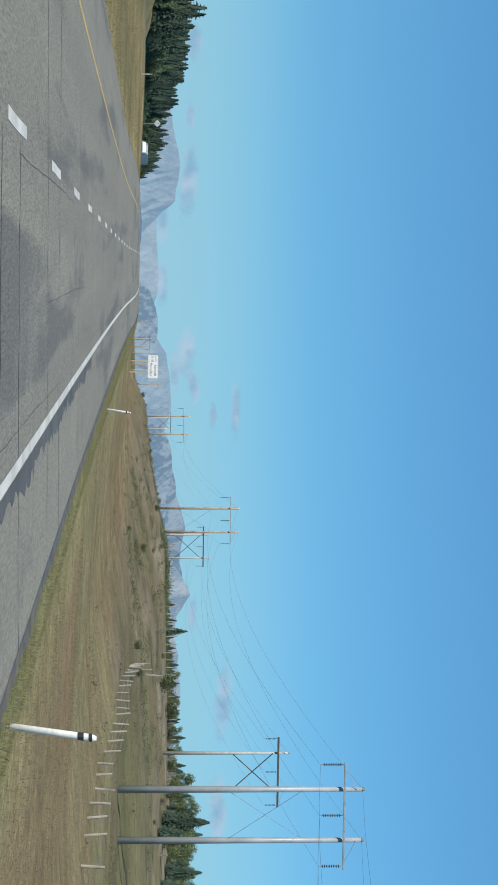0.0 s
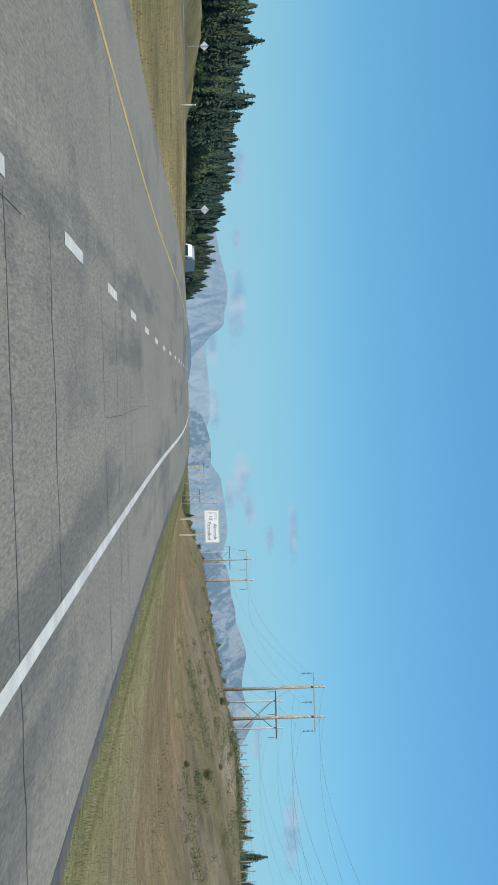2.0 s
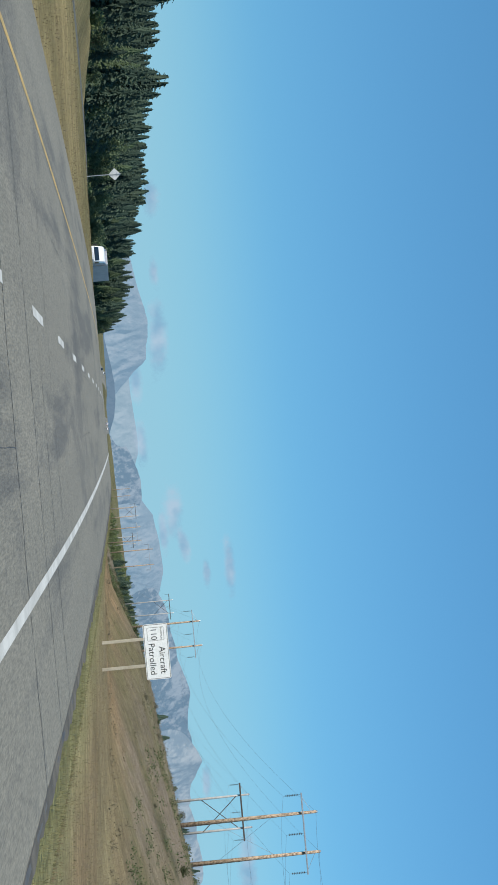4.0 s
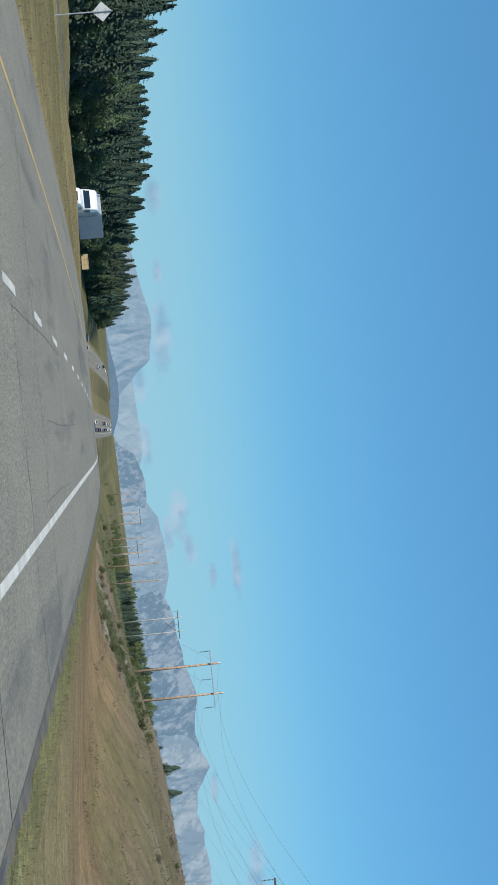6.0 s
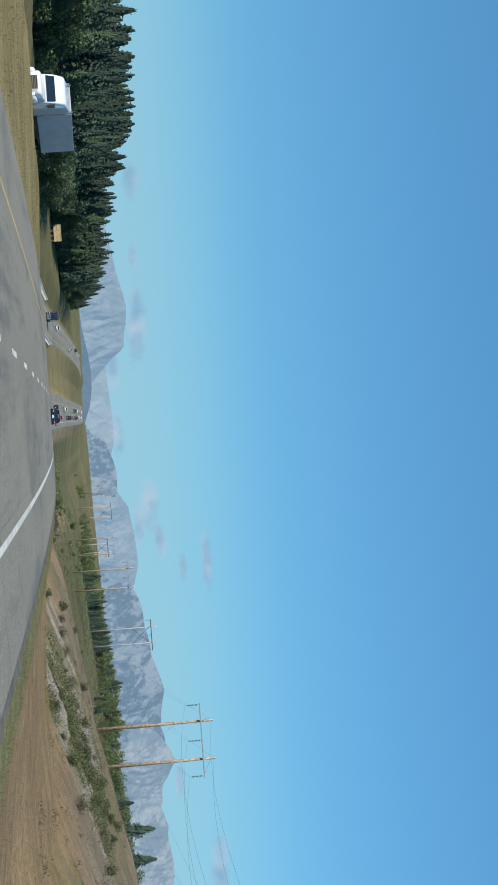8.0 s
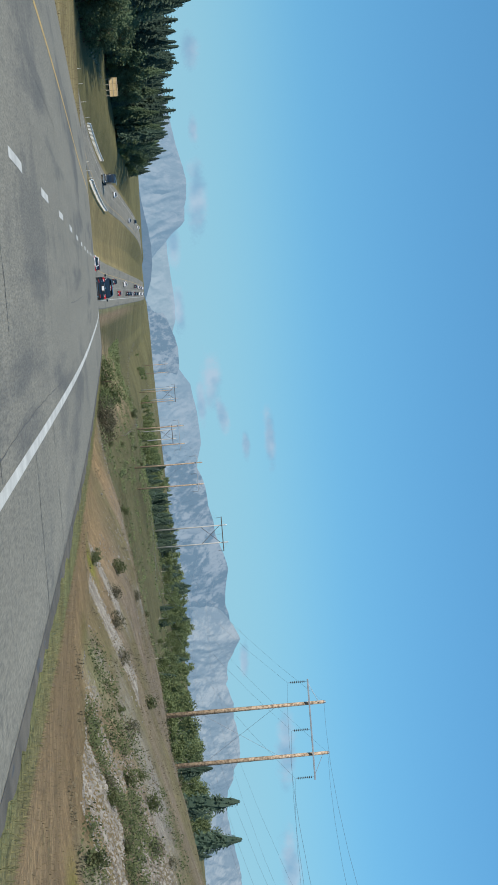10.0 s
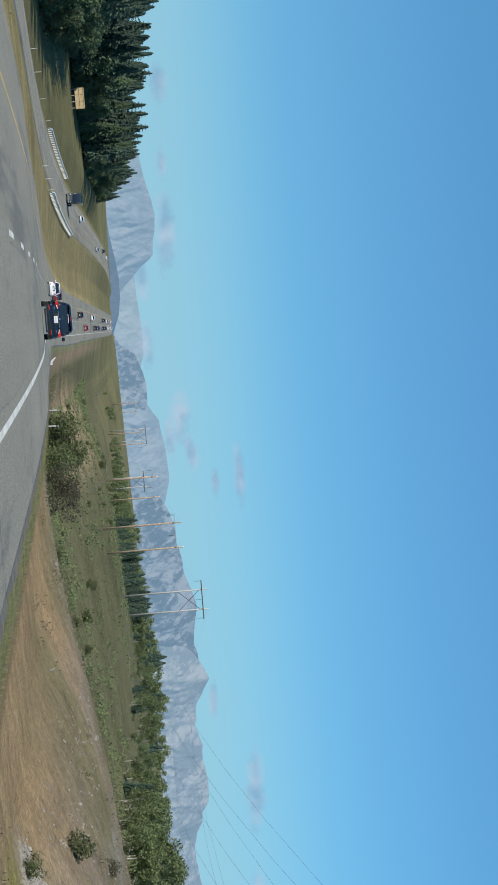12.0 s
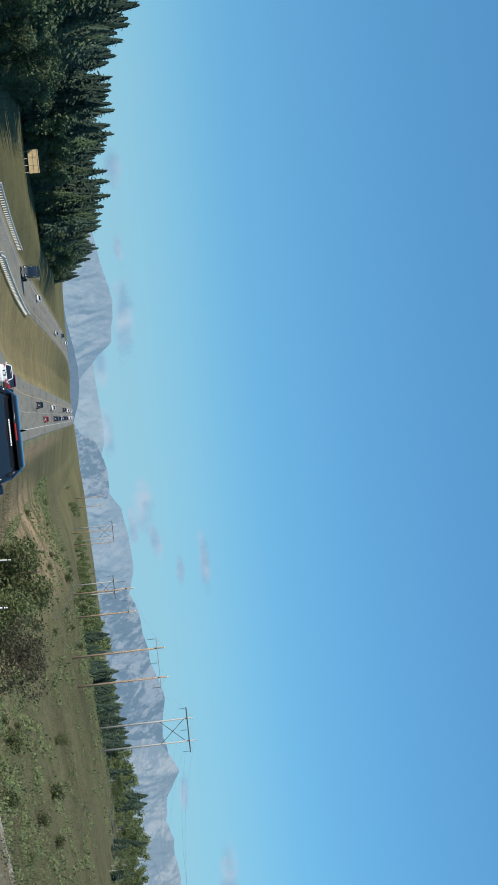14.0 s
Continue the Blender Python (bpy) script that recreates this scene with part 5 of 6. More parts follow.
        part("mirror", box(B(), (0.20, 0.12, 0.16), (s * (hw + 0.09), L * 0.63, belt + 0.05), 0.05), body, t)
    if detail:
        bumper = part("bumper", loft(B(), [ring(-0.09, hw * 0.74, hw * 0.76, 0.30, 0.58, 0.08), ring(-0.06, hw * 0.86, hw * 0.87, 0.25, 0.62, 0.11), ring(0.04, hw * 0.96, hw * 0.96, 0.22, 0.64, 0.13), ring(0.4, hw * 0.99, hw * 0.99, 0.22, 0.62, 0.13)]), body, t, smooth=True)
        part("valance", box(B(), (W * 0.78, 0.10, 0.13), (0, -0.05, 0.27), 0.03), TRIM, bumper)
        part("skid_strip", box(B(), (W * 0.52, 0.02, 0.022), (0, -0.105, 0.285), 0.008), CHROME, bumper)
        for s in (-1, 1):
            part("reflector", slab(B(), [(s * hw * q, w) for q, w in ((0.50, 0.485), (0.50, 0.445), (0.78, 0.43), (0.80, 0.475))][::s], -0.098, -0.03, 0.9), RED_LENS, bumper)
            part("exhaust", bar(B(), (s * hw * 0.66, -0.10, 0.25), (s * hw * 0.66, 0.1, 0.25), 0.045, sides=12), CHROME, bumper)
        part("tailgate_recess", box(B(), (0.62, 0.03, 0.24), (0, 0.004, belt - 0.26), 0.03), TRIM, t)
        plate = part("number_plate", box(B(), (0.36, 0.015, 0.185), (0, -0.018, belt - 0.26), 0.006), PLATE, t)
        bm = B()
        for k in range(6):
            box(bm, (0.03, 0.004, 0.06), (-0.13 + 0.052 * k, -0.027, belt - 0.26))
        part("plate_mark", bm, plain("plate_bars", (0.30, 0.32, 0.40), 0.5), plate)
        part("chrome_strip", box(B(), (W * 0.44, 0.03, 0.022), (0, 0.006, belt - 0.115), 0.009), CHROME, t)
        part("badge", box(B(), (0.11, 0.025, 0.07), (0, 0.030, belt - 0.065), 0.02), CHROME, t)
        for s in (-1, 1):
            part("model_badge", box(B(), (0.13, 0.012, 0.022), (s * hw * 0.60, 0.004, belt - 0.30), 0.004), CHROME, t)
        bm = B()
        for k in range(11):
            box(bm, (0.034, 0.004, 0.026), (-0.21 + 0.042 * k, tail + lean * 0.72 - 0.045, top - 0.155), 0, Matrix.Rotation(radians(-42), 3, "X"))
        part("window_sticker", bm, PLATE, t, "white lettering strip on the rear glass")
        part("wiper", bar(B(), (0.03, tail + 0.03, belt + 0.06), (-0.42, tail + 0.12, belt + 0.15), 0.012), TRIM, t)
        part("high_brake_lamp", box(B(), (0.30, 0.03, 0.022), (0, y0 - 0.165, top - 0.055), 0.008), RED_LENS, t)
        part("antenna", bar(B(), (0.0, y0 + 0.35, top + 0.03), (0.0, y0 + 0.22, top + 0.12), 0.025, 0.008, 6), body, t)
    else:
        part("number_plate", box(B(), (0.36, 0.015, 0.18), (0, -0.02, belt - 0.30), 0.005), PLATE, t)
        part("bumper", box(B(), (W * 0.9, 0.18, 0.22), (0, 0.03, 0.42), 0.06), TRIM, t)
    if kind == "pickup":
        bm = B()
        box(bm, (W * 0.86, 1.35, 0.03), (0, 1.1, belt + 0.012))
        part("bed_cover", bm, TRIM, t)
    return t


def park(t, x, y, zf, turn=0.0):
    slope = math.degrees(math.atan((float(zf(y + 2.5)) - float(zf(y - 2.5))) / 5))
    t.matrix_basis = Matrix.Translation((x, y, float(zf(y + (2.3 if turn == 0 else -2.3))) + 0.0)) @ pose(0, 0, 0, slope, 0, 0) @ pose(0, 0, 0, 0, 0, turn)
    return t


def lane_x(y, right=True):
    return float(road_x(y)) + (0.02 if right else -3.75)


SUV_DX = 0.6
park(car("suv", "dark navy sport utility vehicle on the highway", NAVY, "suv", 4.75, 1.95, 1.58), lane_x(477) + SUV_DX, 477, road_z)
park(car("suv_white", "white sport utility vehicle in the passing lane", WHITE_CAR, "suv", 4.7, 1.95, 1.72), lane_x(640, False), 640, road_z)
park(car("pickup", "maroon pickup truck farther along the highway", MAROON, "pickup", 5.6, 1.98, 1.85, detail=False), lane_x(672, False), 672, road_z)
far_cars = [(930, 0, DARK_CAR, "pickup", "black"), (1075, 0, WHITE_CAR, "suv", "white"), (1290, 0, DARK_CAR, "suv", "black"), (1390, 0, WHITE_CAR, "suv", "white"), (1500, 0, SILVER_CAR, "sedan", "silver"),
            (985, 1, RED_CAR, "sedan", "red"), (1105, 1, DARK_CAR, "suv", "black"), (1150, 1, DARK_CAR, "pickup", "black"), (1205, 1, SILVER_CAR, "sedan", "grey"), (1260, 1, DARK_CAR, "suv", "black"),
            (1330, 1, DARK_CAR, "sedan", "black"), (1420, 1, WHITE_CAR, "suv", "white"), (1560, 1, WHITE_CAR, "suv", "white"), (1600, 0, WHITE_CAR, "sedan", "white")]
for y, r, m, k, c in far_cars:
    park(car("car", f"distant {c} {'pickup' if k == 'pickup' else 'car'} in the line of traffic", m, k, 4.6, 1.85, 1.75 if k != "sedan" else 1.5, detail=False, group="line of traffic"), lane_x(y, r), y, road_z)
for y, off, m, c in ((985, -1.9, WHITE_CAR, "white"), (1180, 1.7, SILVER_CAR, "silver"), (1290, -1.9, DARK_CAR, "black"), (1380, -1.9, WHITE_CAR, "white")):
    park(car("car", f"distant {c} oncoming car across the median", m, "sedan", 4.5, 1.82, 1.5, detail=False, group="oncoming traffic"), float(left_x(y)) + off, y, left_z, 180)


def semi(label, cab_paint, box_paint, x, y, group="", turn=0.0):
    """A truck tractor and its box, coming towards the road user: nose at the origin, facing -y."""
    t = thing("truck", label, "truck", group)
    r = lambda y, w, z0, z1, q=0.1: ring(y, w, w * 0.97, z0, z1, q)
    part("hood", loft(B(), [r(0.0, 0.85, 0.75, 1.55, 0.15), r(0.25, 1.0, 0.7, 1.75, 0.18), r(1.9, 1.12, 0.7, 2.0, 0.18)]), cab_paint, t, smooth=True)
    cab = part("cab", loft(B(), [r(1.75, 1.18, 0.7, 2.05, 0.1), r(2.1, 1.2, 0.7, 2.85, 0.15), r(2.7, 1.2, 0.7, 3.5, 0.2), r(4.6, 1.22, 0.7, 3.75, 0.15)]), cab_paint, t, smooth=True)
    bm = B()
    vs = [bm.verts.new(p) for p in ((-1.05, 1.735, 2.13), (1.05, 1.735, 2.13), (1.0, 2.005, 2.78), (-1.0, 2.005, 2.78))]
    bm.faces.new(vs)
    part("windscreen", bm, CAR_GLASS, cab)
    grille = part("grille", box(B(), (1.1, 0.06, 0.75), (0, -0.02, 1.15), 0.03), CHROME, t)
    for k in range(6):
        part("slat", box(B(), (1.0, 0.03, 0.05), (0, -0.055, 0.86 + 0.115 * k)), TRIM, grille)
    part("bumper", box(B(), (2.35, 0.25, 0.36), (0, -0.06, 0.58), 0.06), CHROME, t)
    for s in (-1, 1):
        part("headlamp", box(B(), (0.30, 0.12, 0.24), (s * 0.93, 0.03, 1.12), 0.05), PLATE, t)
        part("fender", loft(B(), [ring(0.3, 0.32, 0.3, 0.75, 1.3, 0.1), ring(1.0, 0.34, 0.3, 1.0, 1.42, 0.1), ring(1.8, 0.32, 0.3, 0.75, 1.3, 0.1)]), cab_paint, t, smooth=True).location.x = s * 0.98
        part("side_window", box(B(), (0.03, 0.75, 0.55), (s * 1.205, 2.6, 2.4), 0.01), CAR_GLASS, cab)
        part("mirror", box(B(), (0.16, 0.10, 0.55), (s * 1.38, 1.95, 2.3), 0.03), TRIM, t)
        part("exhaust_pipe", bar(B(), (s * 1.1, 4.85, 0.9), (s * 1.1, 4.85, 4.0), 0.08, sides=12), CHROME, t)
        for wy, ww in ((1.05, 0.3), (5.3, 0.55), (6.6, 0.55), (13.4, 0.55), (14.7, 0.55)):
            wheel(t, s * 1.0, wy, 0.5, ww, s)
    part("trailer", box(B(), (2.55, 10.6, 2.75), (0, 10.2, 2.55), 0.05), box_paint, t)
    part("chassis", box(B(), (0.9, 14.0, 0.3), (0, 8.5, 0.95), 0.02), TRIM, t)
    t.matrix_basis = Matrix.Translation((x, y, float(left_z(y + 2)) + 0.0)) @ pose(0, 0, 0, 0, 0, turn)
    return t


semi("white truck with a grey box on the far carriageway", WHITE_CAR, BOX_GREY, float(left_x(400)) + 1.9, 400, "trucks", -8)
semi("black truck coming up the far carriageway", DARK_CAR, DARK_CAR, float(left_x(858)) - 1.9, 858, "trucks")


# ---- shrubs, trees and stones right of the road ----
big = broadleaf("shrub", 4.0, 5.0, 900, "large round green bush beside the road", SHRUB, 0.11, 5200, "", "bush", 8)
set_tree(big, 19.9, 632, 1.65, 20)
twiggy = broadleaf("dry_shrub", 3.2, 4.6, 901, "half-dry grey-brown bush beside the green one", TWIG, 0.08, 4200, "", "bush", 16)
set_tree(twiggy, 24.0, 596, 1.5, 0)
big_b = broadleaf("shrub", 3.2, 4.4, 903, "bright green bush between the larger ones", LEAF, 0.10, 4000, "", "bush", 8)
set_tree(big_b, 21.8, 612, 1.35, 50)
small = [broadleaf("bank_shrub", 1.3, 1.9, 910 + k, "low green shrub on the stony bank", SHRUB, 0.08, 750, "bank shrubs", "bush", 3) for k in range(3)]
drybush = [broadleaf("bank_dry_shrub", 1.2, 2.0, 920 + k, "low grey dry shrub on the stony bank", TWIG, 0.065, 700, "bank shrubs", "bush", 6) for k in range(2)]
for x, y, s in ((20.9, 440, 0.7), (20.6, 436, 0.6), (23.4, 451, 0.9), (22.4, 380, 0.8), (25.2, 330, 0.7), (28.0, 340, 0.8), (31.5, 372, 0.7), (24.4, 372, 0.8), (25.5, 402, 0.8), (23.6, 392, 0.7)):
    set_tree(small[int(y) % 3], x, y, s * 0.8, y * 37)
for x, y, s in ((23.6, 441, 0.8), (23.8, 432, 1.0), (24.6, 425, 0.8), (25.0, 361, 0.8), (33, 395, 0.7), (29, 352, 0.7)):
    set_tree(drybush[int(y) % 2], x, y, s * 0.8, y * 53)
rb = random.Random(5)
for k in range(40):
    y = rb.uniform(150, 520)
    x = float(road_x(y) + foot(y)) + rb.uniform(2, 45)
    set_tree((small + drybush)[k % 5], x, y, rb.uniform(0.25, 0.7), rb.uniform(0, 360))

aspens = [broadleaf("aspen_tree", h, w, 940 + k, "green leafy aspen beyond the meadow", LEAF, 0.19, 1300, "aspen belt", "tree", 5, ASPEN_BARK, 0.2) for k, (h, w) in enumerate(((7.5, 4.4), (6.2, 4.2), (8.2, 4.6)))]
for k in range(130):
    y = rb.uniform(612, 720)
    set_tree(aspens[k % 3], 71 + 0.14 * (y - 612) + rb.uniform(0, 30), y, rb.uniform(0.75, 1.05), rb.uniform(0, 360))
grove_v, grove_f = [], []


def far_aspen(proto, x, y, s, turn):
    """Adds one tree's foliage to the joined far grove."""
    m = pose(x, y, land_at(x, y) - 0.1, 0, 0, turn) @ Matrix.Scale(s, 4)
    for child in proto.children:
        if child.name.startswith("crown"):
            b = len(grove_v)
            for q in range(0, len(child.data.vertices) - 3, 16):
                leaf = [m @ child.data.vertices[q + i].co for i in range(4)]
                c = sum(leaf, Vector()) / 4
                grove_v.extend(tuple(c + (p - c) * 1.9) for p in leaf)
            grove_f.extend((b + i, b + i + 1, b + i + 2, b + i + 3) for i in range(0, len(grove_v) - b - 3, 4))


for k in range(110):
    f = rb.random()
    x, y = 62 + 58 * f + rb.uniform(-5, 8), 1010 - 190 * f + rb.uniform(-15, 15)
    far_aspen(aspens[k % 3], x, y, rb.uniform(0.6, 0.9), rb.uniform(0, 360))
spruces = [conifer(h, 960 + k, "dark spruce standing among the aspens", NEEDLE, 0.26, "spruces", "spruce_tree", 5.0) for k, h in enumerate((7.5, 9.5))]
for k in range(44):
    f = rb.uniform(0.2, 0.75)
    if k % 5 == 0:
        set_tree(spruces[k % 2], 84 + rb.uniform(0, 22), rb.uniform(620, 720), rb.uniform(0.7, 1.0), rb.uniform(0, 360))
    else:
        set_tree(spruces[k % 2], 60 + 58 * f + rb.uniform(-6, 2), 1000 - 190 * f, rb.uniform(0.6, 0.9), rb.uniform(0, 360))
for k in range(56):
    y = rb.uniform(215, 330)
    set_tree(aspens[k % 3] if k % 3 else spruces[k % 2], 0.285 * y + rb.uniform(1, 26), y, rb.uniform(0.38, 0.66), rb.uniform(0, 360))
set_tree(spruces[1], 57.0, 279, 0.38, 0)
for k in range(34):
    y = rb.uniform(285, 342)
    set_tree(aspens[k % 3] if k % 3 else spruces[k % 2], rb.uniform(0.225, 0.285) * y, y, rb.uniform(0.22, 0.36), rb.uniform(0, 360))
for x, y, s in ((73.0, 562, 1.05), (69.5, 567, 0.8), (77.5, 560, 0.95), (71.5, 572, 0.6)):
    set_tree(spruces[1], x, y, s, x * 11)
for k in range(70):
    y = rb.uniform(260, 560)
    x = float(np.interp(y, [260, 330, 430, 520, 560], [62, 63, 60, 50, 48])) + rb.uniform(0, 14)
    set_tree(small[k % 3] if k % 4 else spruces[0], x, y, rb.uniform(0.6, 1.3) if k % 4 else rb.uniform(0.2, 0.4), rb.uniform(0, 360))
for k in range(36):
    y = rb.uniform(560, 1000)
    x = float(road_x(y)) + rb.uniform(18, 52)
    set_tree(small[k % 3], x, y, rb.uniform(0.5, 1.5), rb.uniform(0, 360))

for k in range(40):
    y = rb.uniform(385, 412) if k % 2 else rb.uniform(235, 330)
    x = float(road_x(y) + foot(y)) + (rb.uniform(3, 15) if k % 2 else rb.uniform(10, 40))
    set_tree((small + drybush)[k % 5], x, y, rb.uniform(0.3, 0.7), rb.uniform(0, 360))
for k in range(80):
    y = rb.uniform(285, 470)
    x = float(np.interp(y, [285, 330, 430, 470], [63, 64, 63, 58])) + rb.uniform(0, 10)
    set_tree(spruces[k % 2] if k % 3 else small[k % 2], x, y, rb.uniform(0.14, 0.3) if k % 3 else rb.uniform(0.6, 1.2), rb.uniform(0, 360))
for k in range(60):
    y = rb.uniform(228, 325)
    x = 50 + (y - 228) * 0.12 + rb.uniform(0, 46)
    if k % 3:
        set_tree(aspens[k % 3] if k % 4 else spruces[k % 2], max(x + 8, 0.285 * y + rb.uniform(0, 12)), y, rb.uniform(0.4, 0.66), rb.uniform(0, 360))
    else:
        set_tree(small[(k // 3) % 3], x, y, rb.uniform(0.7, 1.5), rb.uniform(0, 360))
for k in range(46):
    y = rb.uniform(700, 870)
    set_tree(aspens[k % 3] if k % 5 else spruces[0], 84 + 0.03 * (y - 700) + rb.uniform(0, 18), y, rb.uniform(0.4, 0.75), rb.uniform(0, 360))

for k in range(12):
    y = rb.uniform(376, 400)
    x = float(road_x(y) + foot(y)) + rb.uniform(1, 10.5)
    set_tree(small[k % 3] if k % 5 else drybush[k % 2], x, y, rb.uniform(0.35, 0.8), rb.uniform(0, 360))

# low green scrub dotted over the meadow
verts, faces = [], []
for k in range(9500):
    y = 505 + 520 * rb.random() ** 1.3
    x = float(road_x(y)) + 17 + 79 * rb.random() ** 1.5
    if y < 545 or value_noise(np.array([x / 9.0]), np.array([y / 16.0]), 19)[0] < 0.38:
        continue
    z, s = land_at(x, y), 0.16 + 0.95 * rb.random() ** 3
    fine = 0.13 if y < 640 else 0.22
    for _ in range(30 if y < 640 else 14):
        c = Vector((x + rb.gauss(0, 0.55) * s, y + rb.gauss(0, 0.55) * s, z + abs(rb.gauss(0.3, 0.3)) * s))
        a = Vector((rb.gauss(0, 1), rb.gauss(0, 1), rb.gauss(0, 0.7))).normalized() * fine * s
        d = a.orthogonal() * 0.7
        b = len(verts)
        verts += [tuple(c - a), tuple(c + d), tuple(c + a), tuple(c - d)]
        faces += [(b, b + 1, b + 2, b + 3)]
tagged(link("meadow_scrub", mesh_of("meadow_scrub", verts, faces, LEAF)), "low green scrub dotted over the brown meadow", "scrub", kind="stuff")

# low dark brush on the crest and in the hollows of the first hill
verts, faces = [], []
for k in range(2400):
    f = rb.random()
    if k % 5 == 0:
        y = 262 + 66 * f
        x = float(np.interp(y, [262, 276, 300, 328], [45, 46, 66, 82])) + rb.gauss(0, 3.5)
    else:
        y = rb.uniform(185, 300)
        x = float(road_x(y)) + rb.uniform(25, 62)
        if fbm(np.array([x]), np.array([y]), 5, 4, 58)[0] < 0.12:
            continue
    z, s = land_at(x, y), rb.uniform(0.35, 1.0) * (1.1 if k % 5 == 0 else 0.7)
    for _ in range(24):
        c = Vector((x + rb.gauss(0, 0.5) * s, y + rb.gauss(0, 0.5) * s, z + abs(rb.gauss(0.3, 0.32)) * s))
        a = Vector((rb.gauss(0, 1), rb.gauss(0, 1), rb.gauss(0, 0.7))).normalized() * 0.12 * s
        d = a.orthogonal() * 0.7
        b = len(verts)
        verts += [tuple(c - a), tuple(c + d), tuple(c + a), tuple(c - d)]
        faces += [(b, b + 1, b + 2, b + 3)]
for k in range(1100):
    y, up = rb.gauss(392, 10), rb.uniform(0, 12)
    if k > 1060:
        y = rb.gauss(515, 8)
        up = rb.uniform(5, 12)
    x = float(road_x(y) + foot(y)) + up
    if value_noise(np.array([x / 2.2]), np.array([y / 5.0]), 61)[0] > 0.5:
        continue
    z, s = land_at(x, y), rb.uniform(0.3, 0.8)
    for _ in range(30):
        c = Vector((x + rb.gauss(0, 0.45) * s, y + rb.gauss(0, 0.5) * s, z + abs(rb.gauss(0.25, 0.28)) * s))
        a = Vector((rb.gauss(0, 1), rb.gauss(0, 1), rb.gauss(0, 0.7))).normalized() * 0.09 * s
        d = a.orthogonal() * 0.7
        b = len(verts)
        verts += [tuple(c - a), tuple(c + d), tuple(c + a), tuple(c - d)]
        faces += [(b, b + 1, b + 2, b + 3)]
tagged(link("hill_brush", mesh_of("hill_brush", verts, faces, SHRUB)), "low dark brush along the dry hill crest", "brush", kind="stuff")

# brown tussocks on the long dry bank
verts, faces = [], []
for k in range(9500):
    y = 95 + 448 * rb.random() if k < 7000 else 545 + 200 * rb.random()
    x = float(road_x(y) + foot(y)) + rb.uniform(-3, 26) * (1 if k < 7000 else 2)
    if fbm(np.array([x]), np.array([y]), 6, 3, 91)[0] + rb.uniform(-0.25, 0.25) < 0.02:
        continue
    z, s = land_at(x, y), 0.12 + 0.4 * rb.random() ** 2
    for _ in range(16):
        c = Vector((x + rb.gauss(0, 0.5) * s, y + rb.gauss(0, 0.5) * s, z + abs(rb.gauss(0.2, 0.25)) * s))
        a = Vector((rb.gauss(0, 0.6), rb.gauss(0, 0.6), rb.gauss(0, 1))).normalized() * 0.16 * s
        d = a.orthogonal() * 0.4
        b = len(verts)
        verts += [tuple(c - a), tuple(c + d), tuple(c + a), tuple(c - d)]
        faces += [(b, b + 1, b + 2, b + 3)]
tagged(link("bank_tussocks", mesh_of("bank_tussocks", verts, faces, TUSSOCK)), "brown dry tussocks dotted over bank and meadow", "tussocks", kind="stuff")

# small trees closing the valley behind the meadow
belt = [(40, 1335), (63, 1221), (71, 1184), (78, 1143), (92, 1080), (108, 1000), (124, 930)]
for k in range(120):
    f = rb.random() * (len(belt) - 1.001)
    i = int(f)
    x, y = belt[i][0] + (belt[i + 1][0] - belt[i][0]) * (f - i), belt[i][1] + (belt[i + 1][1] - belt[i][1]) * (f - i)
    s = float(np.interp(f, [0, 1, 3, 6], [0.55, 0.65, 0.95, 1.0])) * rb.uniform(0.75, 1.1)
    far_aspen(aspens[k % 3] if k % 4 else spruces[k % 2], x + rb.uniform(-3, 9), y + rb.uniform(-14, 14), s, rb.uniform(0, 360))
tagged(link("far_grove", mesh_of("far_grove", grove_v, grove_f, LEAF)), "small green trees closing the valley behind the meadow", "trees", kind="stuff")

# loose stones on the bank
verts, faces = [], []
for k in range(19000):
    part_of = k % 20
    if part_of < 11:
        y, up = rb.gauss(392, 9), rb.uniform(-0.5, 11)
    elif part_of < 15:
        y, up = 428 + rb.gauss(0, 1.5), rb.uniform(0, 7)
    elif part_of < 17:
        y, up = 440.5 + rb.gauss(0, 1.1), rb.uniform(0, 4.5)
    elif rb.random() < 0.3:
        y, up = rb.uniform(446, 500), rb.uniform(1, 9)
    else:
        y, up = rb.gauss(532, 7), rb.uniform(0.5, 11)
    x = float(road_x(y) + foot(y)) + up
    if not 10 < part_of < 17 and value_noise(np.array([x / 2.2]), np.array([y / 5.0]), 61)[0] < 0.36 + 0.12 * rb.random():
        continue
    s = rb.uniform(0.025, 0.075) * (1.7 if rb.random() < 0.06 else 1)
    z, b, a0 = land_at(x, y) - 0.3 * s, len(verts), rb.uniform(0, 6.3)
    for lv, wide in ((0.0, 1.0), (0.75, 0.8)):
        for i in range(5):
            a, q = a0 + i * 1.2566 + rb.uniform(-0.3, 0.3), s * wide * rb.uniform(0.75, 1.2)
            verts.append((x + q * math.cos(a), y + 1.2 * q * math.sin(a), z + s * lv * rb.uniform(0.8, 1.2)))
    verts.append((x, y, z + s * 1.05))
    for i in range(5):
        j = (i + 1) % 5
        faces += [(b + i, b + j, b + 5 + j, b + 5 + i), (b + 5 + i, b + 5 + j, b + 10)]
tagged(link("scree", mesh_of("scree", verts, faces, STONE)), "pale broken stones scattered on the cut bank", "stones", kind="stuff")


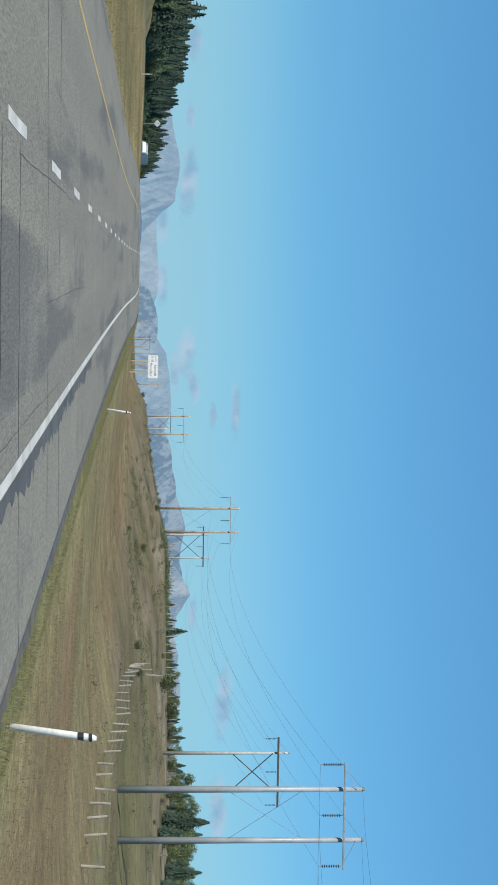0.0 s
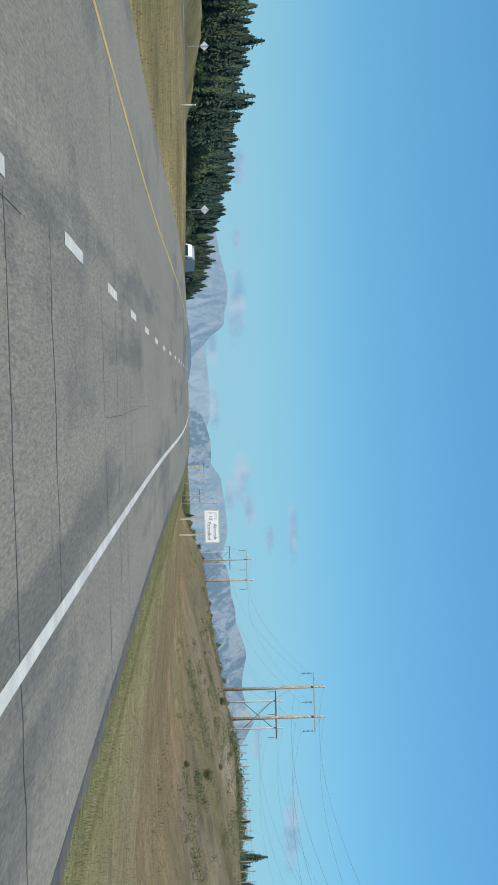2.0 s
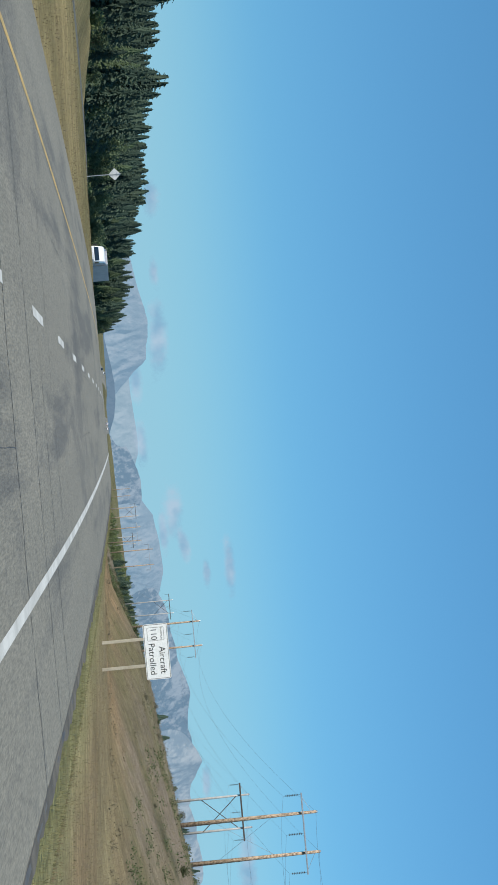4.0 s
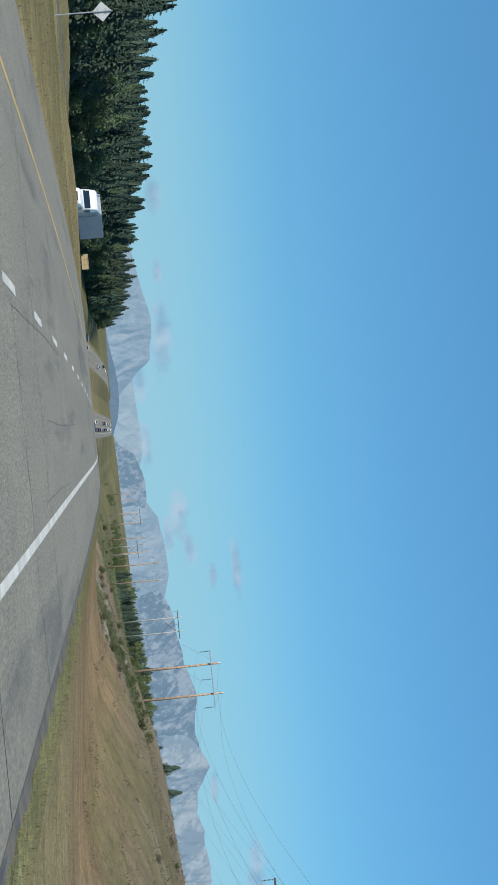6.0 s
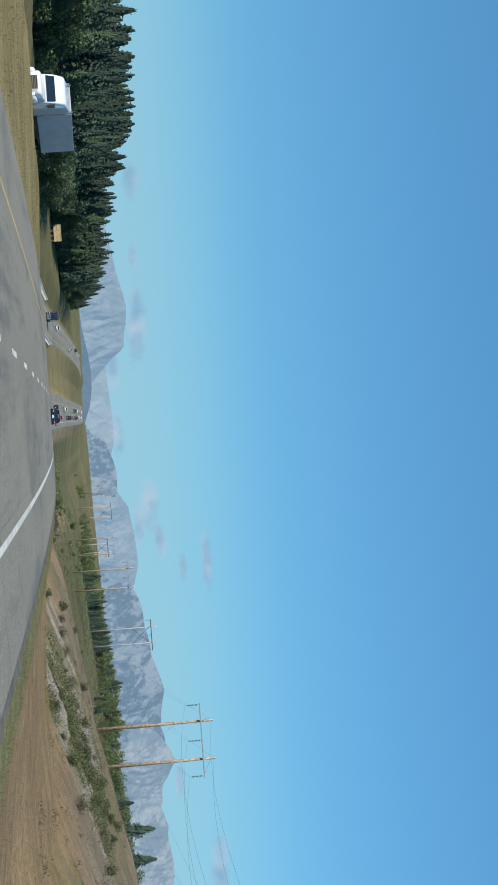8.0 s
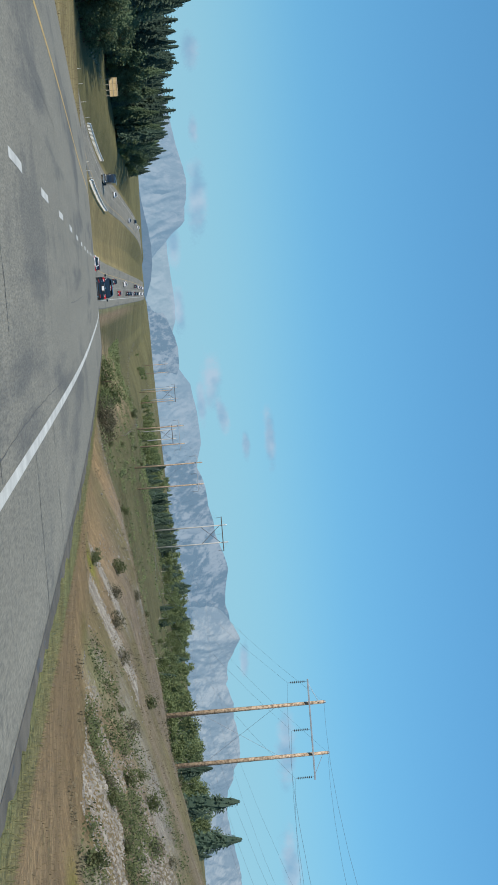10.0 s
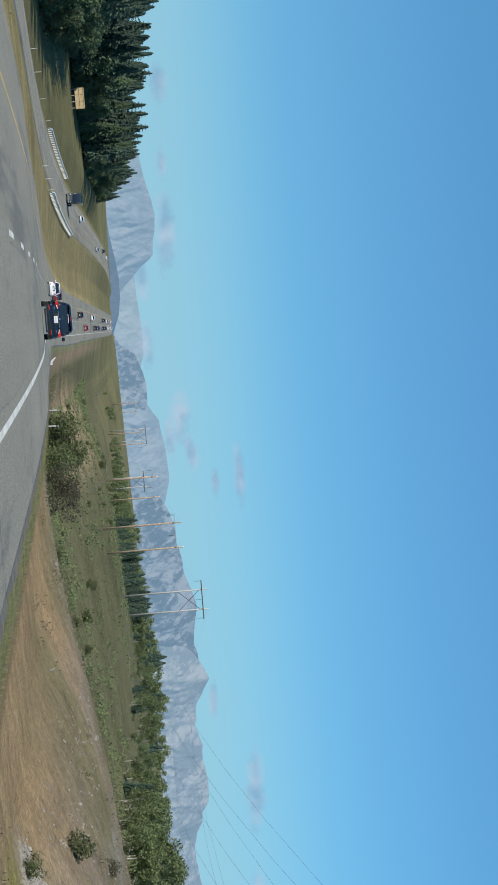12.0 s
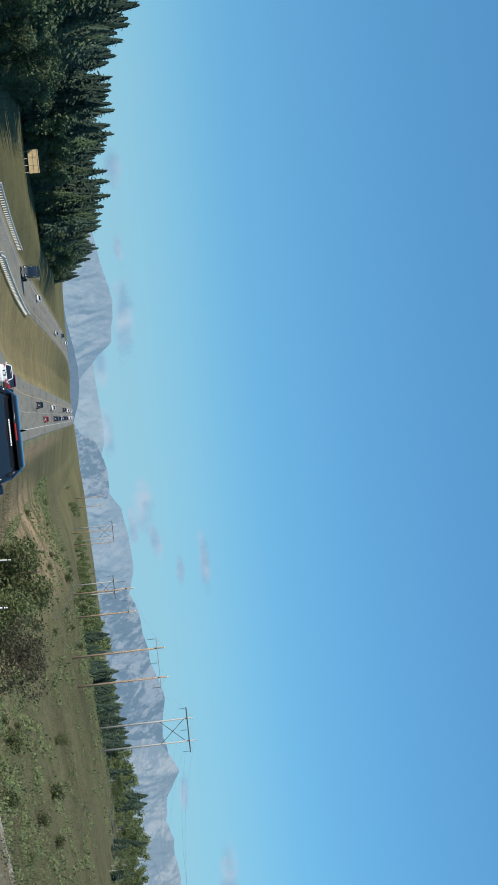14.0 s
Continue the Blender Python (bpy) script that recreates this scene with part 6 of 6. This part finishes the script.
# grass blades along the verges
def tufts(name, label, n, where, material, tall, wide, seed):
    r = np.random.RandomState(seed)
    x, y = where(r, n)
    z = land(x, y)
    k = len(x)
    h = tall * r.uniform(0.45, 1.4, k)
    a = r.uniform(0, 6.283, k)
    w = wide * r.uniform(0.6, 1.5, k)
    lx, ly = r.normal(0, 0.35, k) * h, r.normal(0, 0.35, k) * h
    c, s = np.cos(a) * w, np.sin(a) * w
    verts = np.stack([np.stack([x - c, y - s, z - 0.02], -1), np.stack([x + c, y + s, z - 0.02], -1), np.stack([x + lx, y + ly, z + h], -1)], 1)
    me = bpy.data.meshes.new(name)
    me.vertices.add(k * 3)
    me.vertices.foreach_set("co", verts.ravel())
    me.loops.add(k * 3)
    me.loops.foreach_set("vertex_index", np.arange(k * 3))
    me.polygons.add(k)
    me.polygons.foreach_set("loop_start", np.arange(0, k * 3, 3))
    me.update(calc_edges=True)
    me.materials.append(material)
    tagged(link(name, me), label, "grass", kind="stuff")


def verge(lo, hi, y0, y1, lump=1.2):
    """Clumped places between two offsets, thicker towards the start of the stretch."""
    def f(r, n):
        y = y0 + (y1 - y0) * r.uniform(0, 1, n) ** 1.5
        x = road_x(y) + r.uniform(lo, hi, n)
        keep = fbm(x + 0.3 * y, y, 5 * lump, 4, 77) + r.uniform(-0.5, 0.5, n) > -0.1
        return x[keep], y[keep]
    return f


tufts("verge_grass", "short yellow-green grass at the pavement edge", 90000, verge(4.25, 5.6, 15, 500, 0.5), OLIVEBLADE, 0.055, 0.005, 1)
tufts("near_ditch_grass", "olive grass in the ditch", 70000, verge(5.5, 24.0, 22, 190, 1.6), OLIVEBLADE, 0.05, 0.009, 12)
tufts("ditch_grass", "straw-coloured grass in the ditch", 110000, verge(5.6, 26.0, 60, 500, 0.9), STRAW, 0.065, 0.007, 2)
tufts("bank_grass", "dry tan grass on the bank", 120000, verge(18.0, 50.0, 90, 510), STRAW, 0.09, 0.010, 3)
tufts("median_grass", "dry mown grass on the median", 45000, verge(-24.0, ROAD_L - 0.2, 50, 470), STRAW, 0.07, 0.012, 4)
tufts("meadow_grass", "olive grass in the meadow", 60000, verge(9.0, 66.0, 560, 860, 2.5), GREENBLADE, 0.26, 0.022, 5)
